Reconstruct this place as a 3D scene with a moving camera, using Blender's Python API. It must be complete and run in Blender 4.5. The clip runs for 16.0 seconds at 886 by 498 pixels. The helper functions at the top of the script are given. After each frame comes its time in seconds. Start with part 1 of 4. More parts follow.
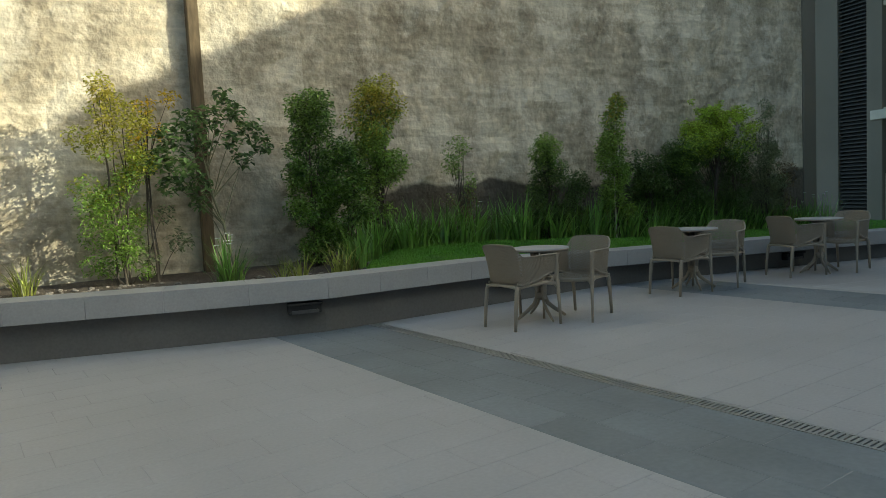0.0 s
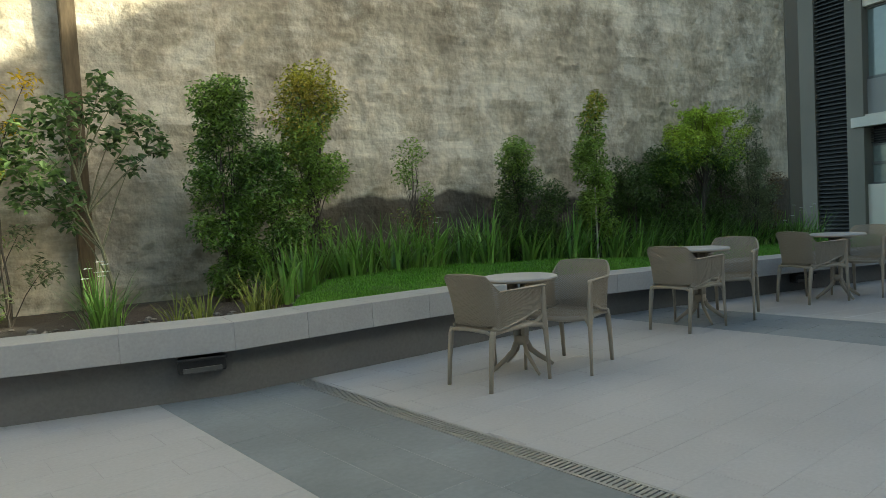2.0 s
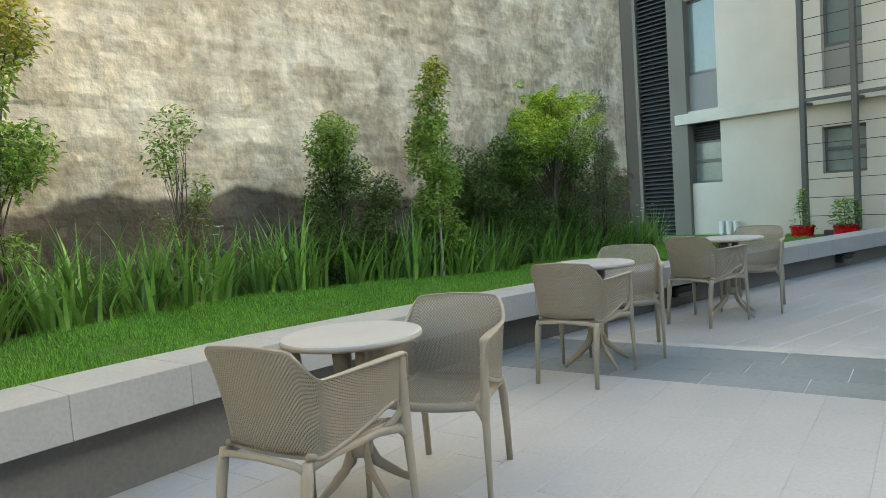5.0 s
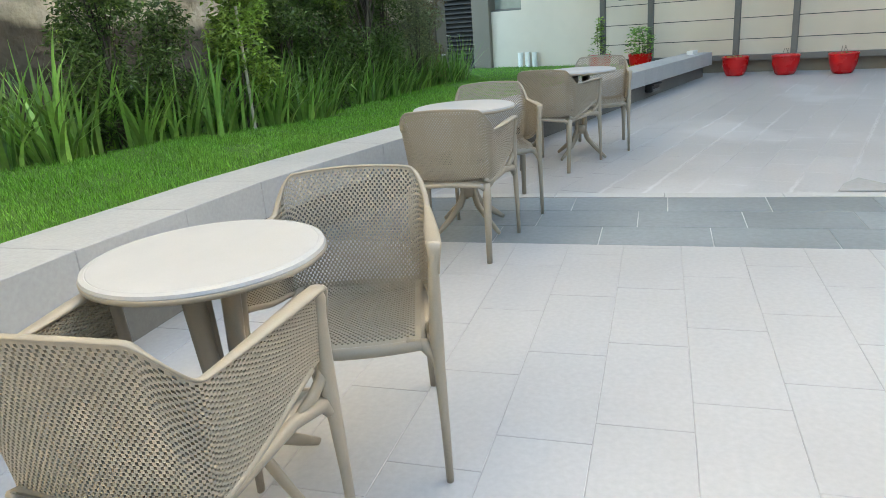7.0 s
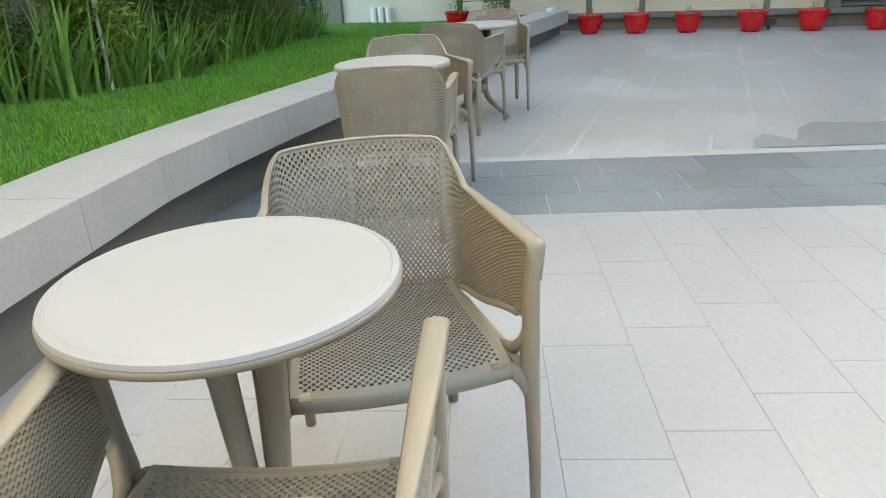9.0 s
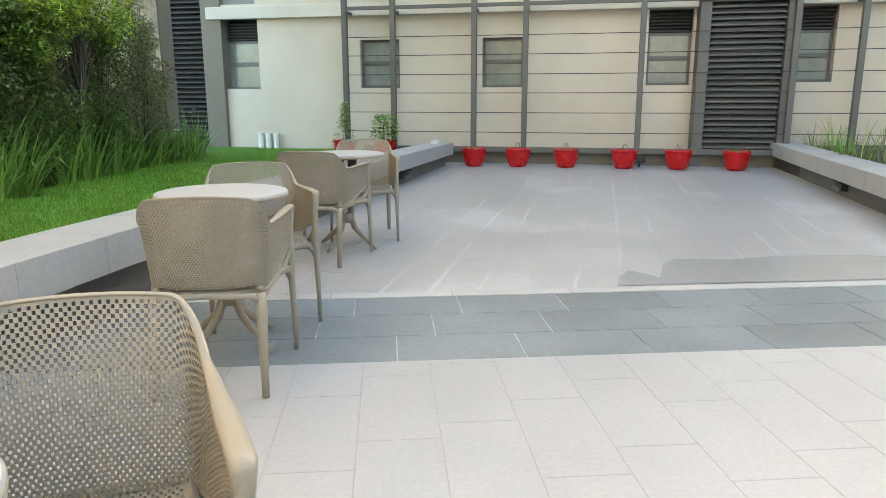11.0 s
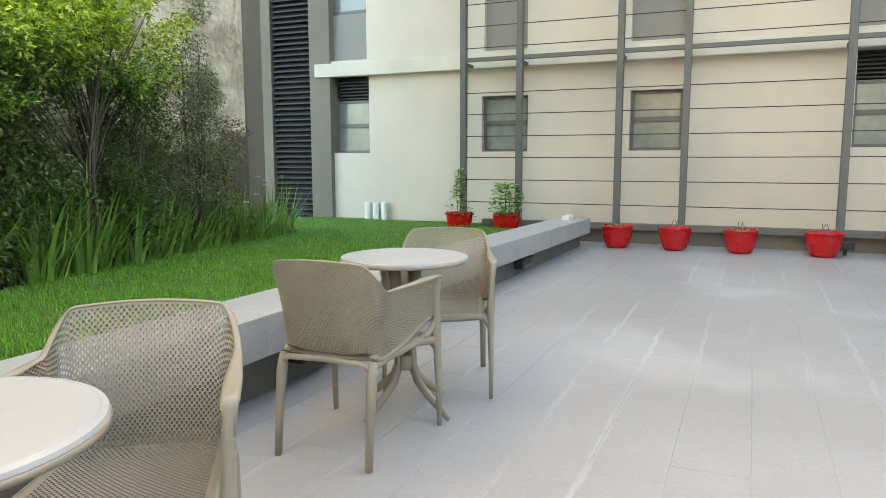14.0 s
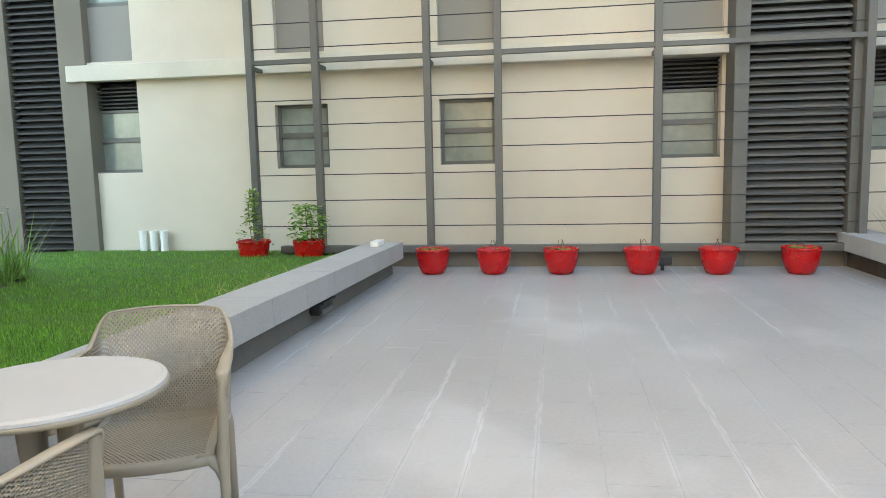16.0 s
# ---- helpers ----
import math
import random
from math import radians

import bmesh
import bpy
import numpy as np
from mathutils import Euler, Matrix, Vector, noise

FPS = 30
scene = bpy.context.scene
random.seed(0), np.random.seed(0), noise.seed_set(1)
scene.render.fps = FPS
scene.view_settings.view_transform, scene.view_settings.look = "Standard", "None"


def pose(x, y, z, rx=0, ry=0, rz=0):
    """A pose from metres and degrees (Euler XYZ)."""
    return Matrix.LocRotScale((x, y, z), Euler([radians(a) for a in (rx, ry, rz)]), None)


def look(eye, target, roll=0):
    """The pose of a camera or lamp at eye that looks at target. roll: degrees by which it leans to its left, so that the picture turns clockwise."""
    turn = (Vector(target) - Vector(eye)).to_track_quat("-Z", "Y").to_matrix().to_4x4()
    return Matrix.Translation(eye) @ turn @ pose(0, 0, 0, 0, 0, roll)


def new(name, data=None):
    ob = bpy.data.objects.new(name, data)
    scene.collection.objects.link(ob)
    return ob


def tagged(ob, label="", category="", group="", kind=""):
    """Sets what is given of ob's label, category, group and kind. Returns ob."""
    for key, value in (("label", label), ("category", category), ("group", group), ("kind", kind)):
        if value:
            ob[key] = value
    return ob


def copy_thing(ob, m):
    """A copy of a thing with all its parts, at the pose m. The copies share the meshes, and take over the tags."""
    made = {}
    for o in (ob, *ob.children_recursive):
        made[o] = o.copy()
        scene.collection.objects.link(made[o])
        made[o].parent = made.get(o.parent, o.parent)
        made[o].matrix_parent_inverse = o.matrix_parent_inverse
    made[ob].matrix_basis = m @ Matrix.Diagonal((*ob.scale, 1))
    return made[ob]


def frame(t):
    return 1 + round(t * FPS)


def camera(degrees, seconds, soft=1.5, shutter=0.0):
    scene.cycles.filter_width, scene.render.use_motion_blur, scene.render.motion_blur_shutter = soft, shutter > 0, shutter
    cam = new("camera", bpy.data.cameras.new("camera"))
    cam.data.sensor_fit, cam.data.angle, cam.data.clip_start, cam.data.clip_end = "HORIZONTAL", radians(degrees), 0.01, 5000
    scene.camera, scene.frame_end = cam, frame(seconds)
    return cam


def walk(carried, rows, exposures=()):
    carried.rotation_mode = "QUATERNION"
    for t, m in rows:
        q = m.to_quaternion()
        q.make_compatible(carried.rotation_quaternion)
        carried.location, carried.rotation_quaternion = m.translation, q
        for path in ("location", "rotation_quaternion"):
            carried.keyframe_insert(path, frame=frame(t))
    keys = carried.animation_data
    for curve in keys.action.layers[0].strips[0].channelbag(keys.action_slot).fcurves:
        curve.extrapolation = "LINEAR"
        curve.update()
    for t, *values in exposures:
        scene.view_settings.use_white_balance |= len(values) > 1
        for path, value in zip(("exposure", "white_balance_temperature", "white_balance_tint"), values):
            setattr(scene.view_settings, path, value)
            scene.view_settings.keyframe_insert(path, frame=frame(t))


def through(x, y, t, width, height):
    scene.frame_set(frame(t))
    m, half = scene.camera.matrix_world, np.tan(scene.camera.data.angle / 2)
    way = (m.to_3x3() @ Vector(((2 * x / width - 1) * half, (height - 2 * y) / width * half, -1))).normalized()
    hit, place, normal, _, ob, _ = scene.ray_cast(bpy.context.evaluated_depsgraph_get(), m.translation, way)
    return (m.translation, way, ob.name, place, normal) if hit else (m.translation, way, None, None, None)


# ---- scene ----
cam = camera(65.0, 16.0, soft=0.8)
PATH = [
    (0, (-0.023, 0.135, 1.263), (1.133, 1.76, 1.112), -2.8),
    (0.5, (0.233, 0.456, 1.263), (1.395, 2.077, 1.115), -2.8),
    (1, (0.476, 0.809, 1.248), (1.665, 2.412, 1.113), -2.8),
    (1.5, (0.777, 1.169, 1.195), (1.996, 2.751, 1.085), -3.2),
    (2, (1.008, 1.48, 1.231), (2.268, 3.029, 1.123), -3.2),
    (2.5, (1.297, 1.796, 1.207), (2.599, 3.312, 1.12), -3.4),
    (3, (1.611, 2.1, 1.191), (2.96, 3.575, 1.122), -4.0),
    (3.5, (1.874, 2.425, 1.215), (3.285, 3.84, 1.143), -4.3),
    (3.7, (1.978, 2.462, 1.242), (3.404, 3.863, 1.173), -4.6),
    (5.8, (2.966, 3.695, 1.202), (4.708, 4.637, 0.918), -3.9),
    (6, (3.034, 3.772, 1.233), (4.791, 4.664, 0.883), -4.1),
    (6.5, (3.23, 3.975, 1.218), (5.022, 4.71, 0.712), -4.4),
    (7, (3.349, 4.116, 1.208), (5.16, 4.706, 0.585), -4.6),
    (7.5, (3.42, 4.275, 1.203), (5.245, 4.714, 0.504), -4.4),
    (8, (3.48, 4.45, 1.195), (5.312, 4.774, 0.449), -3.6),
    (8.5, (3.58, 4.63, 1.190), (5.412, 4.862, 0.412), -3.1),
    (9, (3.689, 4.743, 1.174), (5.539, 4.872, 0.417), -2.9),
    (9.5, (3.76, 4.83, 1.173), (5.643, 4.815, 0.495), -1.9),
    (10, (3.848, 4.894, 1.175), (5.765, 4.73, 0.621), -0.9),
    (10.2, (3.889, 4.9, 1.179), (5.818, 4.712, 0.680), -0.5),
    (10.8, (3.97, 4.6, 1.160), (5.913, 4.43, 0.711), -0.2),
    (11.35, (4.3, 4.33, 1.135), (6.26, 4.21, 0.75), 0.0),
    (11.9, (4.75, 4.37, 1.13), (6.72, 4.36, 0.8), 0.2),
    (12.3, (5.069, 4.501, 1.129), (7.046, 4.559, 0.83), 0.3),
    (12.5, (5.233, 4.436, 1.158), (7.208, 4.529, 0.86), 0.3),
    (13, (5.624, 4.342, 1.184), (7.597, 4.51, 0.899), 0.3),
    (13.5, (5.969, 4.341, 1.16), (7.942, 4.541, 0.896), 0.2),
    (14, (6.304, 4.224, 1.163), (8.275, 4.453, 0.912), -0.1),
    (14.5, (6.682, 4.174, 1.2), (8.656, 4.389, 0.956), -0.3),
    (15, (6.98, 4.16, 1.22), (8.961, 4.319, 0.989), -0.6),
    (15.5, (7.3, 4.13, 1.235), (9.288, 4.124, 1.011), -0.6),
    (16, (7.55, 3.98, 1.27), (9.517, 3.71, 1.038), -1.3),
]
# the light of the clip's camera: it opens up as the bright wall leaves the view
walk(cam, [(t, look(eye, target, roll)) for t, eye, target, roll in PATH],
     exposures=[(0.0, 0.85, 6550, -8), (1.0, 1.0, 6550, -8), (2.0, 1.35, 6750, -7), (3.5, 1.95, 7050, -7), (6.0, 2.68, 7100, 0), (7.5, 2.9, 7150, 0), (9.0, 2.8, 7250, -1), (10.0, 2.84, 7500, 1), (12.5, 3.12, 7850, 3), (16.0, 3.12, 8050, 4)])

# ---------------- world, sun ----------------
SUN_WAY = Vector((-1.0, 1.0, -0.607)).normalized()
world = bpy.data.worlds.new("sky")
scene.world = world
world.use_nodes = True
wn = world.node_tree.nodes
sky = wn.new("ShaderNodeTexSky")
sky.sky_type, sky.sun_disc = "NISHITA", False
sky.sun_elevation, sky.sun_rotation = radians(23.2), radians(135)
sky.air_density, sky.dust_density, sky.ozone_density = 1.0, 3.0, 1.0
world.node_tree.links.new(sky.outputs[0], wn["Background"].inputs[0])
wn["Background"].inputs[1].default_value = 0.15
sun_data = bpy.data.lights.new("sun", "SUN")
sun_data.energy, sun_data.angle, sun_data.color = 3.0, radians(0.5), (1.0, 0.9, 0.76)
sun = new("sun", sun_data)
sun.matrix_world = look((0, 0, 0), SUN_WAY)


# ---------------- small tools ----------------
def part(name, bm, material, parent=None, label="", smooth=False):
    """Links a bmesh (or a ready mesh) as one object under its thing."""
    if isinstance(bm, bmesh.types.BMesh):
        me = bpy.data.meshes.new(name)
        bm.to_mesh(me)
        bm.free()
    else:
        me = bm
    if not me.materials:
        me.materials.append(material)
    if smooth:
        me.polygons.foreach_set("use_smooth", [True] * len(me.polygons))
    ob = new(name, me)
    if parent:
        ob.parent = parent
    if label:
        ob["label"] = label
    return ob


def thing(name, m, label, category, group="", kind=""):
    ob = new(name)
    ob.empty_display_size = 0.1
    ob.matrix_world = m
    return tagged(ob, label, category, group, kind)


def box(bm, x0, y0, z0, x1, y1, z1, bevel=0.0):
    """An upright box with chamfered edges, added to bm."""
    vs = [bm.verts.new(p) for p in ((x0, y0, z0), (x1, y0, z0), (x1, y1, z0), (x0, y1, z0), (x0, y0, z1), (x1, y0, z1), (x1, y1, z1), (x0, y1, z1))]
    fs = [bm.faces.new([vs[i] for i in f]) for f in ((3, 2, 1, 0), (4, 5, 6, 7), (0, 1, 5, 4), (1, 2, 6, 5), (2, 3, 7, 6), (3, 0, 4, 7))]
    if bevel:
        es = list({e for f in fs for e in f.edges})
        bmesh.ops.bevel(bm, geom=es, offset=bevel, segments=2, affect="EDGES", profile=0.5)
    return bm


def boxes(*rows, bevel=0.0):
    bm = bmesh.new()
    for r in rows:
        box(bm, *r, bevel=bevel)
    return bm


def tube(bm, pts, radii, sides=8, flat=1.0, up=(0, 0, 1)):
    """A swept tube through pts; radii one per point; flat squeezes it across."""
    pts = [Vector(p) for p in pts]
    rings = []
    n = len(pts)
    last = None
    for i, p in enumerate(pts):
        d = (pts[min(i + 1, n - 1)] - pts[max(i - 1, 0)]).normalized()
        a = d.cross(Vector(up))
        if a.length < 0.05:
            a = last if last else d.cross(Vector((1, 0, 0)))
        a = (a - d * a.dot(d)).normalized()
        if last and a.dot(last) < 0:
            a = -a
        last = a
        b = a.cross(d)
        r = radii[i] if isinstance(radii, (list, tuple)) else radii
        rings.append([bm.verts.new(p + a * math.cos(k * math.tau / sides) * r + b * math.sin(k * math.tau / sides) * r * flat) for k in range(sides)])
    for r0, r1 in zip(rings, rings[1:]):
        for k in range(sides):
            bm.faces.new((r0[k], r0[(k + 1) % sides], r1[(k + 1) % sides], r1[k]))
    bm.faces.new(rings[0][::-1])
    bm.faces.new(rings[-1])
    return bm


def lathe(bm, profile, sides=40):
    """Turns (radius, z) rows round the z axis; ends on the axis are closed."""
    rings = []
    for r, z in profile:
        if r < 1e-5:
            rings.append([bm.verts.new((0, 0, z))])
        else:
            rings.append([bm.verts.new((r * math.cos(k * math.tau / sides), r * math.sin(k * math.tau / sides), z)) for k in range(sides)])
    for a, b in zip(rings, rings[1:]):
        for k in range(sides):
            j = (k + 1) % sides
            if len(a) == 1 and len(b) > 1:
                bm.faces.new((a[0], b[j], b[k]))
            elif len(b) == 1 and len(a) > 1:
                bm.faces.new((a[k], a[j], b[0]))
            elif len(a) > 1:
                bm.faces.new((a[k], a[j], b[j], b[k]))
    bmesh.ops.recalc_face_normals(bm, faces=bm.faces)
    return bm


def mesh_of(name, verts, faces):
    me = bpy.data.meshes.new(name)
    me.from_pydata(verts, [], faces)
    me.update()
    return me


# ---------------- materials ----------------
def material(name, colour, rough=0.7, metal=0.0, vary=0.12, scale=3.0, fine=60.0, bump=0.15, depth=0.01, second=None, mix=0.5, island=0.0, obj=0.0, spec=0.5, stretch=None, world=False):
    """A surface with colour variation at two scales and a fine relief. second: a colour that large stains lead to; island, obj: how far
    single pieces differ."""
    m = bpy.data.materials.new(name)
    m.use_nodes = True
    nt = m.node_tree
    N, L = nt.nodes, nt.links
    bsdf = N["Principled BSDF"]
    bsdf.inputs["Roughness"].default_value = rough
    bsdf.inputs["Metallic"].default_value = metal
    bsdf.inputs["Specular IOR Level"].default_value = spec
    co = N.new("ShaderNodeTexCoord")
    src = co.outputs["Object"]
    if world:                                  # one pattern runs on over all the pieces
        src = N.new("ShaderNodeNewGeometry").outputs["Position"]
    if stretch:
        mp = N.new("ShaderNodeMapping")
        mp.inputs["Scale"].default_value = stretch
        L.new(src, mp.inputs[0])
        src = mp.outputs[0]
    big = N.new("ShaderNodeTexNoise")
    big.inputs["Scale"].default_value, big.inputs["Detail"].default_value, big.inputs["Roughness"].default_value = scale, 6, 0.6
    small = N.new("ShaderNodeTexNoise")
    small.inputs["Scale"].default_value, small.inputs["Detail"].default_value = fine, 4
    L.new(src, big.inputs["Vector"])
    L.new(src, small.inputs["Vector"])
    ramp = N.new("ShaderNodeValToRGB")
    ramp.color_ramp.elements[0].position, ramp.color_ramp.elements[1].position = 0.35, 0.68
    c2 = second or tuple(c * (1 - 1.5 * vary) for c in colour)
    ramp.color_ramp.elements[0].color = (*colour, 1)
    ramp.color_ramp.elements[1].color = (*(c * (1 - mix) + d * mix for c, d in zip(colour, c2)), 1)
    L.new(big.outputs["Fac"], ramp.inputs[0])
    hsv = N.new("ShaderNodeHueSaturation")
    L.new(ramp.outputs[0], hsv.inputs["Color"])
    val = N.new("ShaderNodeMapRange")
    val.inputs["From Min"].default_value, val.inputs["From Max"].default_value = 0.25, 0.75
    val.inputs["To Min"].default_value, val.inputs["To Max"].default_value = 1 - vary, 1 + vary
    L.new(small.outputs["Fac"], val.inputs["Value"])
    out = val.outputs[0]
    for amount, kind in ((island, "ShaderNodeNewGeometry"), (obj, "ShaderNodeObjectInfo")):
        if amount:
            g = N.new(kind)
            r = N.new("ShaderNodeMapRange")
            r.inputs["To Min"].default_value, r.inputs["To Max"].default_value = 1 - amount, 1 + amount
            L.new(g.outputs["Random Per Island" if kind.endswith("Geometry") else "Random"], r.inputs["Value"])
            mul = N.new("ShaderNodeMath")
            mul.operation = "MULTIPLY"
            L.new(out, mul.inputs[0])
            L.new(r.outputs[0], mul.inputs[1])
            out = mul.outputs[0]
    L.new(out, hsv.inputs["Value"])
    L.new(hsv.outputs[0], bsdf.inputs["Base Color"])
    rr = N.new("ShaderNodeMapRange")
    rr.inputs["To Min"].default_value, rr.inputs["To Max"].default_value = max(0.03, rough - 0.12), min(1, rough + 0.12)
    L.new(big.outputs["Fac"], rr.inputs["Value"])
    L.new(rr.outputs[0], bsdf.inputs["Roughness"])
    if bump:
        b = N.new("ShaderNodeBump")
        b.inputs["Strength"].default_value, b.inputs["Distance"].default_value = bump, depth
        L.new(small.outputs["Fac"], b.inputs["Height"])
        L.new(b.outputs[0], bsdf.inputs["Normal"])
    return m


def leaf_material(name, colour, second, rough=0.5, through=0.35, island=0.55):
    """Foliage: each leaf of its own shade, light shining through it."""
    m = material(name, colour, rough, vary=0.15, scale=1.2, fine=30, bump=0.1, second=second, mix=1.0, island=island)
    N, L = m.node_tree.nodes, m.node_tree.links
    bsdf = N["Principled BSDF"]
    tr = N.new("ShaderNodeBsdfTranslucent")
    mixer = N.new("ShaderNodeMixShader")
    mixer.inputs[0].default_value = through
    L.new(bsdf.inputs["Base Color"].links[0].from_socket, tr.inputs["Color"])
    L.new(bsdf.outputs[0], mixer.inputs[1])
    L.new(tr.outputs[0], mixer.inputs[2])
    L.new(mixer.outputs[0], N["Material Output"].inputs["Surface"])
    return m


def old_wall_material():
    """Rough weathered render over rubble: beige plaster, grey blooms, rain streaks, and bare dark earth showing low down."""
    m = material("old_render", (0.56, 0.475, 0.345), 0.95, vary=0.26, scale=0.7, fine=11, bump=0.85, depth=0.04, second=(0.29, 0.24, 0.17), mix=1.0)
    N, L = m.node_tree.nodes, m.node_tree.links
    bsdf = N["Principled BSDF"]
    base = bsdf.inputs["Base Color"].links[0].from_socket
    co = N.new("ShaderNodeTexCoord").outputs["Object"]
    sep = N.new("ShaderNodeSeparateXYZ")
    L.new(co, sep.inputs[0])
    # pale lime blooms and dark patches
    n1 = N.new("ShaderNodeTexNoise")
    n1.inputs["Scale"].default_value, n1.inputs["Detail"].default_value, n1.inputs["Roughness"].default_value = 1.3, 8, 0.7
    L.new(co, n1.inputs["Vector"])
    r1 = N.new("ShaderNodeValToRGB")
    r1.color_ramp.elements[0].position, r1.color_ramp.elements[1].position = 0.47, 0.58
    L.new(n1.outputs["Fac"], r1.inputs[0])
    mx1 = N.new("ShaderNodeMixRGB")
    mx1.inputs[2].default_value = (0.68, 0.605, 0.475, 1)
    half = N.new("ShaderNodeMath")
    half.operation, half.inputs[1].default_value = "MULTIPLY", 0.75
    L.new(r1.outputs[0], half.inputs[0])
    L.new(half.outputs[0], mx1.inputs[0])
    L.new(base, mx1.inputs[1])
    # streaks of rain and courses of the old masonry
    mp = N.new("ShaderNodeMapping")
    mp.inputs["Scale"].default_value = (1.1, 1.1, 0.3)
    L.new(co, mp.inputs[0])
    n2 = N.new("ShaderNodeTexNoise")
    n2.inputs["Scale"].default_value, n2.inputs["Detail"].default_value, n2.inputs["Roughness"].default_value = 2.0, 10, 0.68
    L.new(mp.outputs[0], n2.inputs["Vector"])
    mp3 = N.new("ShaderNodeMapping")
    mp3.inputs["Scale"].default_value = (0.8, 0.8, 6.0)
    L.new(co, mp3.inputs[0])
    n3 = N.new("ShaderNodeTexNoise")
    n3.inputs["Scale"].default_value, n3.inputs["Detail"].default_value, n3.inputs["Roughness"].default_value = 1.6, 12, 0.74
    L.new(mp3.outputs[0], n3.inputs["Vector"])
    add = N.new("ShaderNodeMath")
    add.operation = "ADD"
    L.new(n2.outputs["Fac"], add.inputs[0])
    L.new(n3.outputs["Fac"], add.inputs[1])
    r2 = N.new("ShaderNodeMapRange")
    r2.inputs["From Min"].default_value, r2.inputs["From Max"].default_value = 0.7, 1.3
    r2.inputs["To Min"].default_value, r2.inputs["To Max"].default_value = 0.68, 1.4
    L.new(add.outputs[0], r2.inputs["Value"])
    hsv = N.new("ShaderNodeHueSaturation")
    L.new(mx1.outputs[0], hsv.inputs["Color"])
    L.new(r2.outputs[0], hsv.inputs["Value"])
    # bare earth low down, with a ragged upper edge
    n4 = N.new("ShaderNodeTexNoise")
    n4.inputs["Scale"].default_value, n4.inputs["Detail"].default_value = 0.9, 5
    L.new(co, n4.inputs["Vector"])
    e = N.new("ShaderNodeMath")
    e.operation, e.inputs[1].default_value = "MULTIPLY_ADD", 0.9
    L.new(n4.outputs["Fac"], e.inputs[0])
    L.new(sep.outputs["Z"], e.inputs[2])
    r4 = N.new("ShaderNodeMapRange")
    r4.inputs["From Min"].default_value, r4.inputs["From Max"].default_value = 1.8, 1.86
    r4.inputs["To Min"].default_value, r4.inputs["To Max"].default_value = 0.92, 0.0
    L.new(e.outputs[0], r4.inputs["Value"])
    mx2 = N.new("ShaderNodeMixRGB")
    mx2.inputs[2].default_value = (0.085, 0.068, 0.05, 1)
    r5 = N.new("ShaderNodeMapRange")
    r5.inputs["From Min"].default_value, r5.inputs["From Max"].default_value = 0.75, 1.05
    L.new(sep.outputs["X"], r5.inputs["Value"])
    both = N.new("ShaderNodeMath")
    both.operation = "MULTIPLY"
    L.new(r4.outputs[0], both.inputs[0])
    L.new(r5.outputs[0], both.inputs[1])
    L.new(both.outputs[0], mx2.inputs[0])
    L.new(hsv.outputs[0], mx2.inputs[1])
    L.new(mx2.outputs[0], bsdf.inputs["Base Color"])
    return m


def glass_material():
    """Frosted window glass before a dim room."""
    m = material("window_glass", (0.19, 0.22, 0.20), 0.12, vary=0.05, scale=2, fine=10, bump=0.02, spec=0.9)
    return m


M_TILE = material("pale_stone_tile", (0.36, 0.352, 0.352), 0.5, vary=0.06, scale=0.8, fine=45, bump=0.12, depth=0.004, second=(0.43, 0.424, 0.426), mix=0.8, obj=0.012, island=0.012, world=True)


